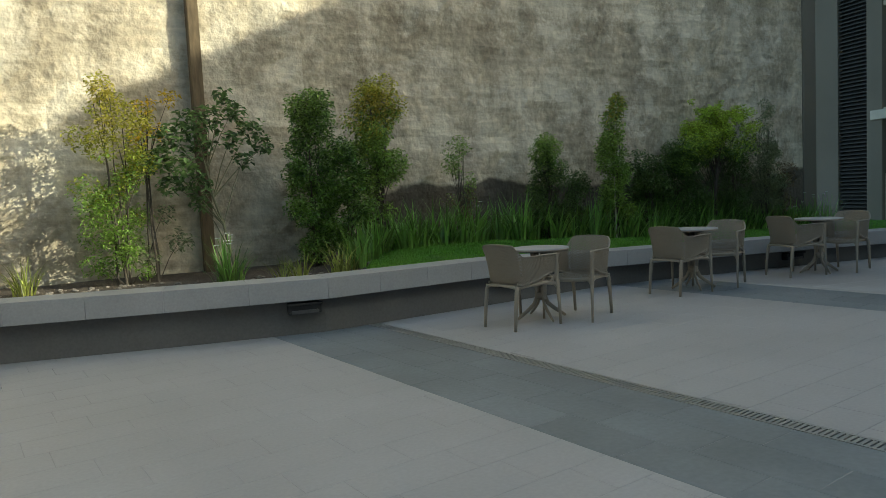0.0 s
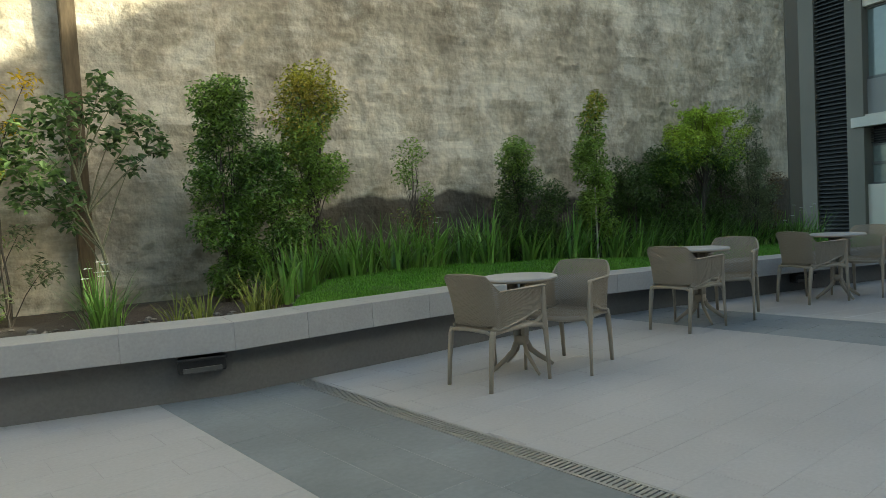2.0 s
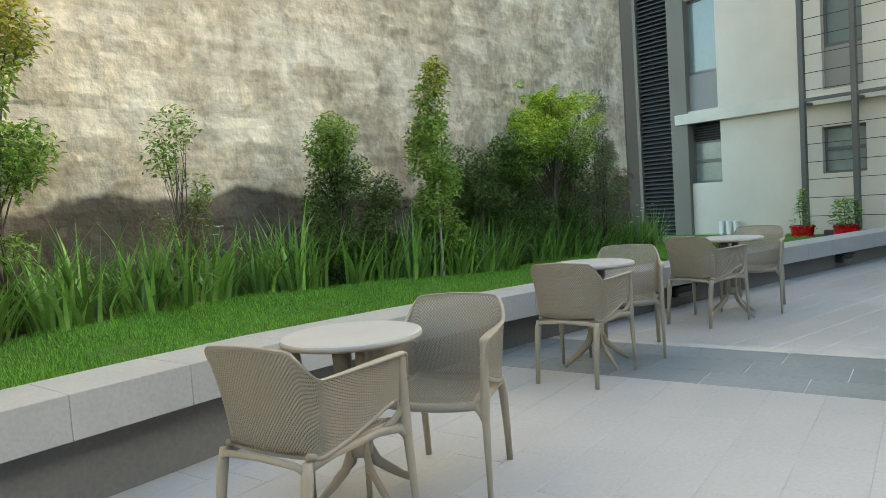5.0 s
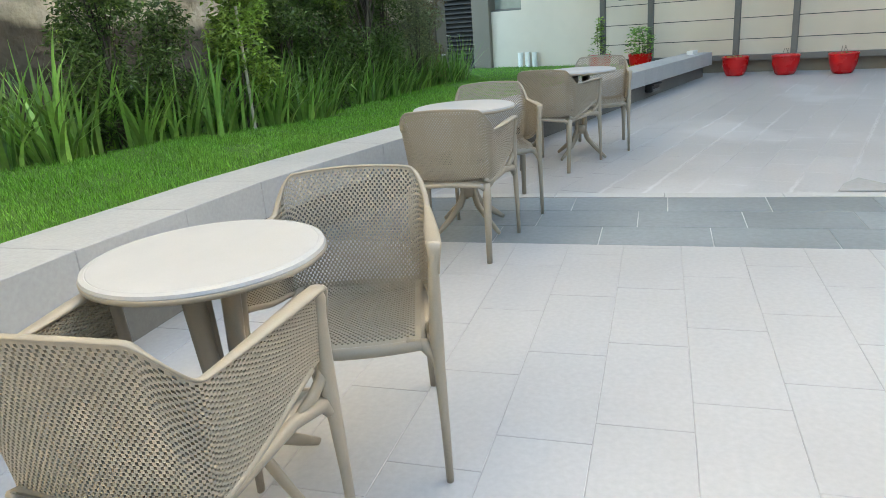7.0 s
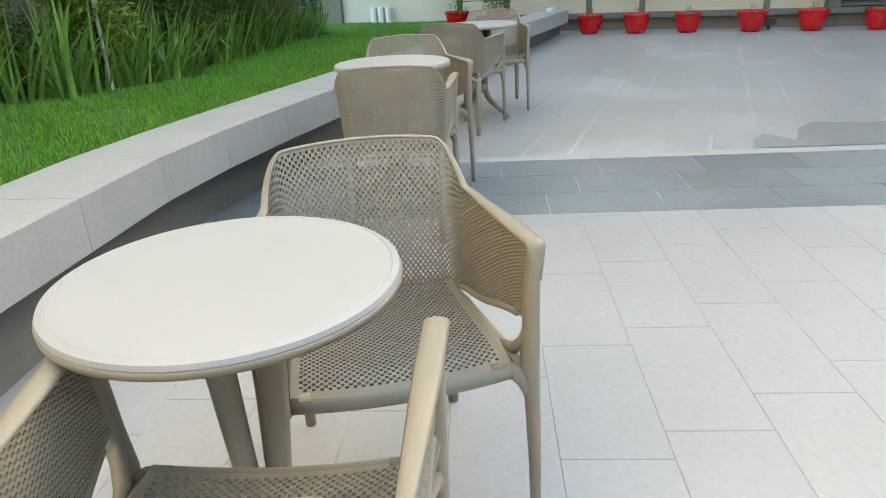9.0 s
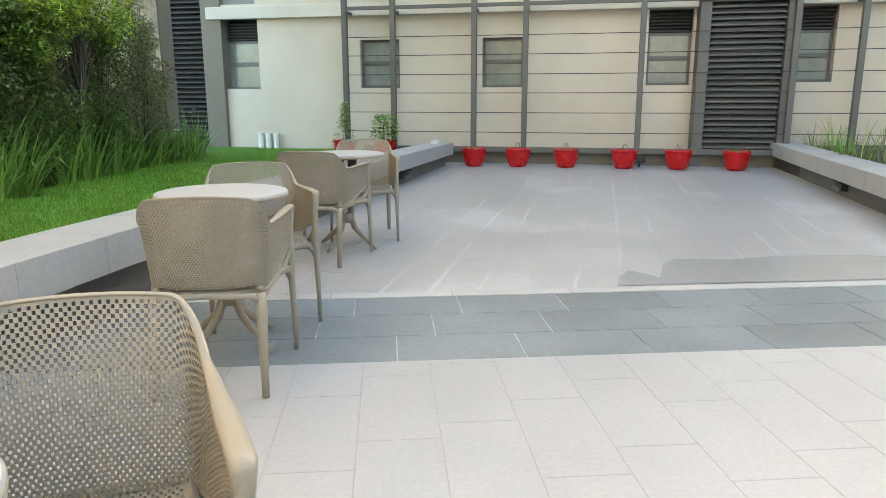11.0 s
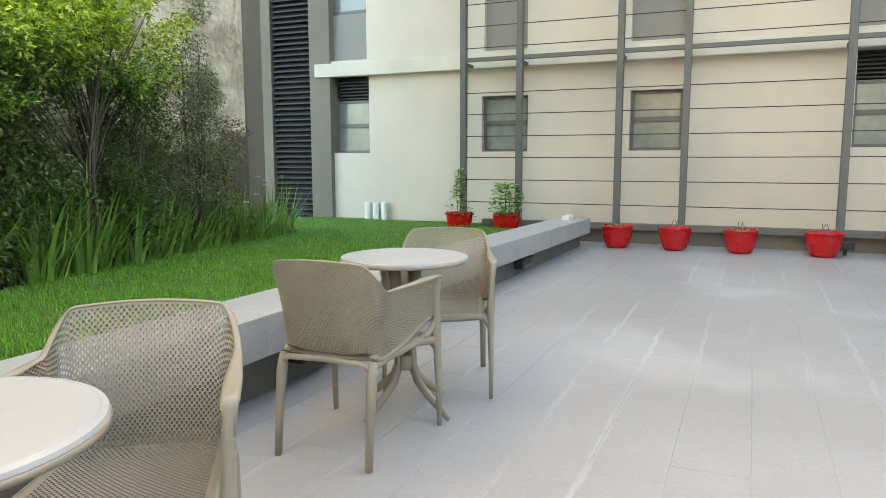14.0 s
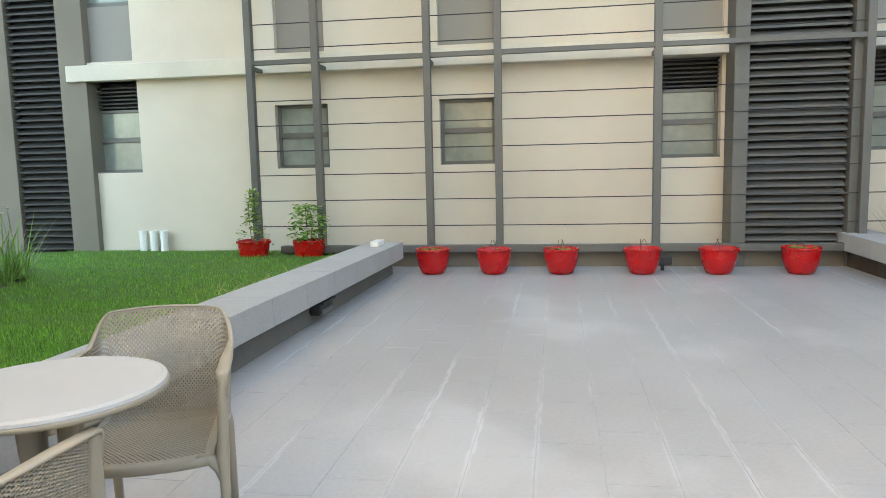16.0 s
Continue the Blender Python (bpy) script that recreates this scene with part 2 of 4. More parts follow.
def bloomed_tile_material():
    """The same stone with white lime bloom along some of its long joints and in loose patches where water dried."""
    m = material("bloomed_stone_tile", (0.335, 0.322, 0.318), 0.45, vary=0.06, scale=0.8, fine=45, bump=0.12, depth=0.004, second=(0.4, 0.388, 0.384), mix=0.8, obj=0.012, island=0.012, world=True)
    N, L = m.node_tree.nodes, m.node_tree.links
    bsdf = N["Principled BSDF"]
    base = bsdf.inputs["Base Color"].links[0].from_socket
    mp = N.new("ShaderNodeMapping")
    mp.vector_type = "TEXTURE"
    mp.inputs["Location"].default_value = (8.11, 4.6, 0)
    mp.inputs["Rotation"].default_value = (0, 0, radians(-17.3))
    L.new(N.new("ShaderNodeNewGeometry").outputs["Position"], mp.inputs[0])

    def calc(op, a, b):
        n = N.new("ShaderNodeMath")
        n.operation = op
        for k, q in enumerate((a, b)):
            if isinstance(q, (int, float)):
                n.inputs[k].default_value = q
            else:
                L.new(q, n.inputs[k])
        return n.outputs[0]

    def band(value, a, b, lo=0.0, hi=1.0):
        n = N.new("ShaderNodeMapRange")
        n.interpolation_type = "SMOOTHSTEP"
        for k, q in zip(("From Min", "From Max", "To Min", "To Max"), (a, b, lo, hi)):
            n.inputs[k].default_value = q
        L.new(value, n.inputs["Value"])
        return n.outputs[0]

    def cloud(scale, stretch, detail):
        k = N.new("ShaderNodeMapping")
        k.inputs["Scale"].default_value = stretch
        L.new(mp.outputs[0], k.inputs[0])
        n = N.new("ShaderNodeTexNoise")
        n.inputs["Scale"].default_value, n.inputs["Detail"].default_value = scale, detail
        L.new(k.outputs[0], n.inputs["Vector"])
        return n.outputs["Fac"]

    sep = N.new("ShaderNodeSeparateXYZ")
    L.new(mp.outputs[0], sep.inputs[0])
    wob = calc("MULTIPLY", calc("SUBTRACT", cloud(6.0, (1, 1, 1), 4), 0.5), 0.05)
    row = calc("PINGPONG", calc("ADD", calc("ADD", sep.outputs["Y"], 9.0), wob), 0.14385)
    streak = calc("MULTIPLY", band(row, 0.003, 0.022, 1.0, 0.0), band(cloud(1.0, (0.45, 1.6, 1), 3), 0.46, 0.66))
    patch = band(cloud(0.55, (1, 1.3, 1), 6), 0.55, 0.68)
    both = calc("MINIMUM", calc("ADD", calc("MULTIPLY", streak, 0.5), calc("MULTIPLY", patch, 0.36)), 0.85)
    mx = N.new("ShaderNodeMixRGB")
    mx.inputs[2].default_value = (0.56, 0.555, 0.56, 1)
    L.new(both, mx.inputs[0])
    L.new(base, mx.inputs[1])
    L.new(mx.outputs[0], bsdf.inputs["Base Color"])
    return m


M_TILE_BLOOM = bloomed_tile_material()
M_SLATE = material("slate_tile", (0.155, 0.172, 0.183), 0.48, vary=0.1, scale=1.3, fine=30, bump=0.25, depth=0.006, second=(0.225, 0.247, 0.26), mix=0.95, obj=0.07, world=True)
M_GROUT = material("grout", (0.43, 0.42, 0.416), 0.9, vary=0.15, scale=0.9, fine=40, second=(0.24, 0.235, 0.23), mix=1.0, world=True)
M_GROUT_PALE = material("pale_grout", (0.66, 0.66, 0.65), 0.9, vary=0.15, scale=0.9, fine=40, second=(0.12, 0.125, 0.13), mix=1.0, world=True)
M_BENCH = material("bench_stone", (0.39, 0.382, 0.372), 0.7, vary=0.08, scale=1.2, fine=50, bump=0.15, second=(0.32, 0.315, 0.305), mix=0.8, obj=0.035, world=True)
# render under the benches, darkened in colour for the overhang's shade
M_BASE = material("shaded_bench_base", (0.165, 0.158, 0.144), 0.85, vary=0.1, scale=1.2, fine=40, second=(0.12, 0.115, 0.105))
M_OLD = old_wall_material()
M_RUST = material("stained_timber", (0.12, 0.085, 0.05), 0.9, vary=0.3, scale=1.5, fine=30, bump=0.5, second=(0.2, 0.145, 0.075), stretch=(1, 1, 0.2))
M_FACADE = material("cream_render", (0.645, 0.565, 0.465), 0.85, vary=0.05, scale=0.7, fine=90, bump=0.1, depth=0.004, second=(0.55, 0.48, 0.39), mix=0.8)
M_BAND = material("pale_band", (0.68, 0.62, 0.52), 0.85, vary=0.05, scale=1, fine=60, second=(0.52, 0.48, 0.4), mix=0.7)
M_GREYWALL = material("grey_render", (0.2, 0.174, 0.136), 0.85, vary=0.07, scale=0.8, fine=70, bump=0.12, second=(0.165, 0.143, 0.112))
M_INFILL = material("taupe_infill", (0.27, 0.25, 0.225), 0.75, vary=0.05, scale=0.8, fine=70, bump=0.06, second=(0.24, 0.222, 0.2))
M_STEEL = material("grey_steel", (0.12, 0.115, 0.105), 0.55, metal=0.2, vary=0.08, scale=3, fine=50, second=(0.15, 0.145, 0.135))
M_LOUVRE = material("dark_louvre", (0.032, 0.03, 0.028), 0.6, vary=0.1, scale=3, fine=30, second=(0.042, 0.04, 0.037))
M_LOUVRE_GREY = material("grey_louvre", (0.11, 0.106, 0.098), 0.55, vary=0.1, scale=3, fine=30, second=(0.12, 0.115, 0.11))
# near-black colour that stands for shade behind blades, grilles and drain slats
M_DEEP_SHADE = material("recess_shade", (0.02, 0.02, 0.02), 0.9, bump=0)
M_FRAME = material("window_frame_grey", (0.11, 0.105, 0.095), 0.45, metal=0.2, vary=0.06, second=(0.17, 0.165, 0.15))
M_GLASS = glass_material()
M_BLIND = material("frosted_pane", (0.26, 0.28, 0.245), 0.15, vary=0.06, scale=2.5, fine=12, bump=0.02, second=(0.18, 0.2, 0.175), mix=0.9, spec=0.8)
M_RESIN = material("taupe_resin", (0.315, 0.268, 0.205), 0.42, vary=0.05, scale=4, fine=300, bump=0.12, depth=0.002, second=(0.28, 0.238, 0.182))
M_TABLE = material("matt_white_top", (0.4, 0.392, 0.388), 0.45, vary=0.03, scale=5, fine=200, bump=0.05, depth=0.001, second=(0.38, 0.372, 0.366))
M_DARKMETAL = material("dark_metal", (0.035, 0.034, 0.033), 0.5, metal=0.4, vary=0.15)
M_LENS = material("lamp_lens", (0.09, 0.087, 0.082), 0.3, vary=0.06)
M_POT = material("red_glazed_pot", (0.5, 0.005, 0.007), 0.28, vary=0.06, scale=3, fine=60, bump=0.03, second=(0.42, 0.004, 0.006))
M_SOIL = material("soil", (0.075, 0.055, 0.04), 0.95, vary=0.4, scale=5, fine=80, bump=1.0, depth=0.02, second=(0.15, 0.125, 0.1))
M_TURF = material("turf", (0.08, 0.17, 0.02), 0.9, vary=0.4, scale=3, fine=120, bump=1.0, depth=0.02, second=(0.11, 0.2, 0.03))
M_GRASS = leaf_material("grass_blade", (0.13, 0.33, 0.03), (0.19, 0.38, 0.05), 0.55, 0.35)
M_IRIS = leaf_material("sword_leaf", (0.15, 0.31, 0.06), (0.28, 0.44, 0.1), 0.36, 0.3)
M_LIRIOPE = leaf_material("striped_leaf", (0.25, 0.3, 0.06), (0.35, 0.36, 0.1), 0.5, 0.35)
M_LEAF = leaf_material("shrub_leaf", (0.2, 0.33, 0.06), (0.31, 0.42, 0.09), 0.45, 0.45)
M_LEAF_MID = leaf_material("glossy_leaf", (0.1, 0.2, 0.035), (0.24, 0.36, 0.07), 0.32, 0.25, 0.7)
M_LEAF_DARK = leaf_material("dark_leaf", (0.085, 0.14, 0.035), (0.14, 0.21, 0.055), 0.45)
M_LEAF_YOUNG_LIT = leaf_material("young_or_sunlit_leaf", (0.33, 0.4, 0.05), (0.5, 0.38, 0.07), 0.5, 0.5)
# brighter leaf colour that stands for light on the large shrub's top
M_LEAF_TOPLIT = leaf_material("toplit_leaf", (0.38, 0.54, 0.07), (0.52, 0.62, 0.1), 0.5, 0.55)
M_LEAF_BROAD = leaf_material("broad_leaf", (0.12, 0.2, 0.07), (0.17, 0.25, 0.08), 0.45, 0.4)
M_LEAF_GREY = leaf_material("thin_leaf", (0.22, 0.27, 0.13), (0.26, 0.28, 0.15), 0.5)
M_LEAF_RED = leaf_material("reddish_leaf", (0.2, 0.12, 0.06), (0.17, 0.17, 0.06), 0.5)
M_BARK = material("bark", (0.075, 0.06, 0.045), 0.9, vary=0.3, scale=6, fine=60, bump=0.6, second=(0.13, 0.11, 0.085))
M_PALEBARK = material("pale_bark", (0.23, 0.22, 0.13), 0.85, vary=0.25, scale=6, fine=60, bump=0.4, second=(0.16, 0.15, 0.09))
M_STAKE = material("pale_stake", (0.5, 0.45, 0.36), 0.8, vary=0.15)
M_WHITE = material("white_plastic", (0.78, 0.77, 0.73), 0.4, vary=0.03)
M_PETAL = material("white_petal", (0.8, 0.8, 0.76), 0.6, vary=0.05, bump=0)
M_YELLOW = leaf_material("yellow_leaf", (0.62, 0.47, 0.04), (0.66, 0.42, 0.04), 0.5, 0.5)
M_GRATE = material("drain_grate", (0.36, 0.36, 0.34), 0.45, metal=0.5, vary=0.1, second=(0.25, 0.25, 0.24))
M_EDGE = material("pale_edging_stone", (0.45, 0.44, 0.42), 0.6, vary=0.06, scale=2, fine=50, second=(0.38, 0.37, 0.36), obj=0.04)
M_WET = material("wet_stone", (0.35, 0.34, 0.335), 0.1, vary=0.08, scale=2, fine=30, bump=0.02, second=(0.38, 0.37, 0.365), spec=0.8)

# ---------------- plan ----------------
FACADE_TURN = -16.5
FM = pose(16.0, 0, 0, 0, 0, FACADE_TURN)          # local x: into the building, local y: along the facade
WALL_TURN = -4.7
WM = pose(3.84, 8.53, 0, 0, 0, WALL_TURN)         # local x: along the old wall, local y: into it


def bench_z(x):
    return float(np.interp(x, (0, 5, 7, 10, 16.6), (0.545, 0.535, 0.458, 0.44, 0.385)))


BENCH_LINE = [(-2.4, 7.95), (0.3, 7.06), (1.5, 6.62), (2.9, 6.17), (4.6, 6.12), (6.5, 6.12), (7.1, 6.05), (7.7, 5.9), (9.4, 5.42), (12.3, 4.5), (15.9, 3.32)]
BENCH_DEEP = 0.42


def line_at(line, gap):
    """A line of the plan moved to its left by gap."""
    out = []
    for i, p in enumerate(line):
        a, b = Vector(line[max(i - 1, 0)]), Vector(line[min(i + 1, len(line) - 1)])
        d = (b - a).normalized()
        out.append((p[0] - d.y * gap, p[1] + d.x * gap))
    return out


def bench_y(x, gap=0.0):
    line = line_at(BENCH_LINE, gap)
    return float(np.interp(x, [p[0] for p in line], [p[1] for p in line]))


def wall_y(x):
    return 8.53 + (x - 3.84) * math.tan(radians(WALL_TURN))


def berm(x, y):
    """The lawn swells towards the wall where the bench bends."""
    k = (y - bench_y(x, BENCH_DEEP)) / 0.95
    return float(np.interp(x, (3.5, 4.4, 7.2, 9.2), (0, 0.12, 0.12, 0))) * min(1.0, max(0.0, k))


def garden_z(x, y):
    """Height of the bed: near the bench's top, rising a little to the wall, falling to the facade."""
    k = (y - bench_y(x, BENCH_DEEP)) / max(0.3, wall_y(x) - bench_y(x, BENCH_DEEP))
    return bench_z(x) - 0.045 + 0.05 * min(1.0, max(0.0, k)) - 0.026 * max(0.0, x - 10) + berm(x, y)


# ---------------- ground and walls ----------------
bm = boxes((-14, -12, -0.35, 40, 30, -0.03))
tagged(part("ground", bm, M_GROUT), "grey grout bed under the terrace paving", "ground", kind="structure")

# the old rubble wall: two leaves, the older one standing a hand proud, with a rough surface
def rough_wall(name, x0, x1, y0, height, label):
    nx, nz = int((x1 - x0) / 0.11), int(height / 0.11)
    xs, zs = np.linspace(x0, x1, nx + 1), np.linspace(-0.1, height, nz + 1)
    verts = []
    for z in zs:
        for x in xs:
            d = 0.04 * noise.noise((x * 0.9, z * 0.9, 3)) + 0.035 * noise.noise((x * 3, z * 5, 7)) + 0.022 * noise.noise((x * 7, z * 9, 1))
            edge = min(x - x0, x1 - x, height - z)
            verts.append((x, y0 + (d if edge > 0.01 else 0), z))
    n = nx + 1
    faces = [(j * n + i, j * n + i + 1, (j + 1) * n + i + 1, (j + 1) * n + i) for j in range(nz) for i in range(nx)]
    k = len(verts)
    verts += [(x0, y0 + 0.5, -0.1), (x1, y0 + 0.5, -0.1), (x1, y0 + 0.5, height), (x0, y0 + 0.5, height)]
    c = [0, nx, nz * n + nx, nz * n]
    faces += [(k + 1, k, k + 3, k + 2), (k, c[0], c[3], k + 3), (c[1], k + 1, k + 2, c[2]), (c[3], c[2], k + 2, k + 3), (k, k + 1, c[1], c[0])]
    ob = part(name, mesh_of(name, verts, faces), M_OLD, smooth=False)
    ob.matrix_world = WM
    return tagged(ob, label, "wall", kind="structure")


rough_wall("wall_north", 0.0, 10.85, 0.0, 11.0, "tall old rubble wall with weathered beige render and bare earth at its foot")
rough_wall("wall_north_old", -9.0, 0.0, -0.09, 11.0, "older proud part of the rubble wall, coarse plaster in evening sun")
ob = part("wall_end_pier", boxes((10.85, -0.03, -0.1, 11.3, 0.5, 10.5), bevel=0.01), M_GREYWALL)
ob.matrix_world = WM
tagged(ob, "plain grey rendered pier closing the old wall", "pier", kind="structure")

post = thing("timber_post", WM @ pose(-1.34, -0.2, 0), "brown stained timber post with cross beam against the old wall", "post")
part("upright", boxes((-0.065, -0.06, 0.3, 0.065, 0.08, 3.86), bevel=0.012), M_RUST, post)
part("cross_beam", boxes((-4.2, -0.07, 3.86, 0.16, 0.09, 4.0), bevel=0.015), M_RUST, post)

# walls added out of view: the south one shades the terrace, both cut skylight
for name, m, length, high in (("wall_south", pose(5, -9.0, 0), 36, 10.5), ("wall_west", pose(-9.0, 0, 0, 0, 0, 90), 40, 5.5)):
    ob = part(name, boxes((-length / 2, -0.15, -0.1, length / 2, 0.15, high)), M_BENCH)
    ob.matrix_world = m
    tagged(ob, "added unseen grey wall that shapes the light in the court", "wall", kind="structure")


# ---------------- benches that hold the beds ----------------
def resample(line, step):
    pts = [Vector(p) for p in line]
    out = [pts[0]]
    for a, b in zip(pts, pts[1:]):
        n = max(1, round((b - a).length / step))
        out += [a.lerp(b, (i + 1) / n) for i in range(n)]
    return [tuple(p) for p in out]


def slab_mesh(name, front, back, top, thick):
    """One stone of the seat between two stations: front, back are pairs of plan points, top a pair of heights."""
    bm = bmesh.new()
    vs = []
    for lift in (-thick, 0):
        for i, j in ((0, 0), (1, 0), (1, 1), (0, 1)):
            p = (front, back)[j][i]
            vs.append(bm.verts.new((p[0], p[1], top[i] + lift)))
    fs = [bm.faces.new([vs[i] for i in f]) for f in ((3, 2, 1, 0), (4, 5, 6, 7), (0, 1, 5, 4), (1, 2, 6, 5), (2, 3, 7, 6), (3, 0, 4, 7))]
    bmesh.ops.bevel(bm, geom=list({e for f in fs for e in f.edges}), offset=0.003, segments=1, affect="EDGES")
    return bm


def bench(name, line, height, deep, base_gap, thick, label, step):
    root = thing(name, pose(0, 0, 0), label, "bench", kind="structure")
    f, b = resample(line, step), resample(line_at(line, deep), step)
    for i in range(len(f) - 1):
        e = 0.0012
        fa, fb, ba, bb = (Vector(p) for p in (f[i], f[i + 1], b[i], b[i + 1]))
        part("slab", slab_mesh("slab", (fa.lerp(fb, e), fb.lerp(fa, e)), (ba.lerp(bb, e), bb.lerp(ba, e)), (height(f[i][0]), height(f[i + 1][0])), thick), M_BENCH, root)
    # the recessed wall under the seat, the seat's shade put into its colour
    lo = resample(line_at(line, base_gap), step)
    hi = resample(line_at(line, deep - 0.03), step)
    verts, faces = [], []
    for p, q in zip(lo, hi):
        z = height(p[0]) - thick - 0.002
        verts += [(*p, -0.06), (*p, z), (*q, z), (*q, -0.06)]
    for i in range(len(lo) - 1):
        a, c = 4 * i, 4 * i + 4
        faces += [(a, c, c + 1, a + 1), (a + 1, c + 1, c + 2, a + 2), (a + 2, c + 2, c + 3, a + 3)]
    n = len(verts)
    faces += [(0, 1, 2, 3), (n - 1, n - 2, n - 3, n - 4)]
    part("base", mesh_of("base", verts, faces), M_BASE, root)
    return root


bench("bench_long", BENCH_LINE, bench_z, BENCH_DEEP, 0.14, 0.2, "long grey stone bench with a shadowed recessed base, edging the lawn", 0.62)
BENCH2_LINE = [(15.55, -1.98), (13.53, -1.3), (10.77, -0.4), (7.5, 0.67)]
bench("bench_short", BENCH2_LINE, lambda x: 0.4, 0.45, 0.14, 0.2, "grey stone bench edging a second planted bed", 0.62)


def bench_lamp(x, y, z, turn):
    lamp = thing("bench_lamp", pose(x, y, z, 0, 0, turn), "black bulkhead lamp fixed under the bench seat", "lamp", group="lamps under the bench")
    housing = part("housing", boxes((-0.16, -0.075, -0.06, 0.16, 0.02, 0.05), bevel=0.012), M_DARKMETAL, lamp)
    part("lens", boxes((-0.13, -0.085, -0.055, 0.13, -0.07, -0.02), bevel=0.004), M_LENS, housing)
    part("hood", boxes((-0.165, -0.105, 0.03, 0.165, -0.06, 0.052), bevel=0.006), M_DARKMETAL, housing)
    return lamp


for lx, turn in ((2.72, -14), (5.2, 0), (9.9, -17), (13.45, -18)):
    bench_lamp(lx, bench_y(lx, 0.12), bench_z(lx) - 0.275, turn)
bench_lamp(11.75, -0.87, 0.13, 161)

# ---------------- the bed ----------------
def bed_sheet(name, x0, x1, mat, label, y_of, lift=0.0, step=0.25):
    xs = np.arange(x0, x1 + 1e-6, step)
    rows = 9
    verts, faces = [], []
    for x in xs:
        a, b = y_of(x)
        for k in range(rows):
            y = a + (b - a) * k / (rows - 1)
            verts.append((x, y, garden_z(x, y) + lift + 0.02 * noise.noise((x * 2, y * 2, 5))))
    for i in range(len(xs) - 1):
        for k in range(rows - 1):
            a = i * rows + k
            faces.append((a, a + rows, a + rows + 1, a + 1))
    ob = part(name, mesh_of(name, verts, faces), mat, smooth=True)
    return tagged(ob, label, "planting bed", kind="structure")


def facade_x(y):
    """The facade's foot at a given y."""
    return 16.0 + y * math.tan(radians(-FACADE_TURN))


bed_sheet("soil_bed", -2.2, 18.4, M_SOIL, "dark garden soil with pebbles along the old wall", lambda x: (bench_y(x, BENCH_DEEP - 0.05), wall_y(x) + (0.2 if x < 14.9 else 1.4)), -0.03)


def lawn_edge(x):
    """How far the turf reaches towards the wall."""
    start = float(np.interp(x, (3.6, 4.1, 5.2, 6.5, 7.9, 9.5), (0.05, 0.75, 0.98, 0.95, 1.0, 1.1)))
    far = wall_y(x) - 0.62 if x > 9.5 else bench_y(x, BENCH_DEEP) + start
    if x > 9.5:
        far = min(far, wall_y(x) - float(np.interp(x, (9.5, 12, 14, 17), (0.9, 0.75, 0.6, 0.1)))) if x < 14.9 else wall_y(x) + (x - 14.9) * 0.45
    return far


bed_sheet("turf", 3.6, 18.2, M_TURF, "green turf under the lawn", lambda x: (bench_y(x, BENCH_DEEP - 0.03), lawn_edge(x)), 0.005, 0.2)

rng = np.random.default_rng(4)


def blades(name, rows, mat, label, category, kind="stuff", segs=2):
    """Many leaf blades in one mesh. rows: x, y, z, length, width, heading, lean, curl."""
    verts, faces = [], []
    for x, y, z, length, width, head, lean, curl in rows:
        c, s = math.cos(head), math.sin(head)
        px, pz, ang = 0.0, 0.0, lean
        k = len(verts)
        for i in range(segs + 1):
            w = width * (1 - (i / segs) ** 1.6) * 0.5
            bx, by = x + c * px, y + s * px
            if i == segs:
                verts.append((bx, by, z + pz))
            else:
                verts += [(bx - s * w, by + c * w, z + pz), (bx + s * w, by - c * w, z + pz)]
            px += math.sin(ang) * length / segs
            pz += math.cos(ang) * length / segs
            ang += curl / segs
        for i in range(segs - 1):
            a = k + 2 * i
            faces.append((a, a + 1, a + 3, a + 2))
        a = k + 2 * (segs - 1)
        faces.append((a, a + 1, a + 2))
    ob = part(name, mesh_of(name, verts, faces), mat)
    return tagged(ob, label, category, kind=kind) if label else ob


grass = []
while len(grass) < 120000:
    x = rng.uniform(3.65, 18.2)
    a, b = bench_y(x, BENCH_DEEP - 0.01), lawn_edge(x)
    y = a + (b + 0.05 - a) * rng.random()
    if x > facade_x(y) - 0.05 or (x > 13 and rng.random() < 0.5):
        continue
    tuft = 0.7 + 0.5 * noise.noise((x * 3, y * 3, 2))
    grass.append((x, y, garden_z(x, y), rng.uniform(0.03, 0.075) * tuft, rng.uniform(0.003, 0.006), rng.uniform(0, 6.28), rng.uniform(0, 0.7), rng.uniform(0.2, 1.1)))
blades("lawn_grass", grass, M_GRASS, "bright green lawn of uneven mown blades behind the bench", "grass")


def clump(x, y, n, length, width, spread, mat, label, category, name, z=None, curl=1.0, flowers=0):
    """A clump of sword leaves, one plant."""
    z = garden_z(x, y) if z is None else z
    rows = []
    for _ in range(n):
        r, h = spread * math.sqrt(rng.random()), rng.uniform(0, 6.28)
        rows.append((r * math.cos(h), r * math.sin(h), -0.02, length * rng.uniform(0.55, 1.1), width * rng.uniform(0.7, 1.2), h + rng.uniform(-0.7, 0.7), rng.uniform(0.0, 0.55), max(0.0, rng.normal(0.75, 0.6)) * curl))
    root = thing(name, pose(x, y, z), label, category, group=category + " along the wall")
    ob = blades("leaves", rows, mat, "", "", segs=4)
    ob.parent = root
    for _ in range(flowers):
        h, r = rng.uniform(0, 6.28), rng.uniform(0.02, 0.16)
        hz = length * rng.uniform(0.65, 1.0)
        bm = bmesh.new()
        for k in range(5):
            a = k * math.tau / 5
            c = Vector((r * math.cos(h), r * math.sin(h), hz))
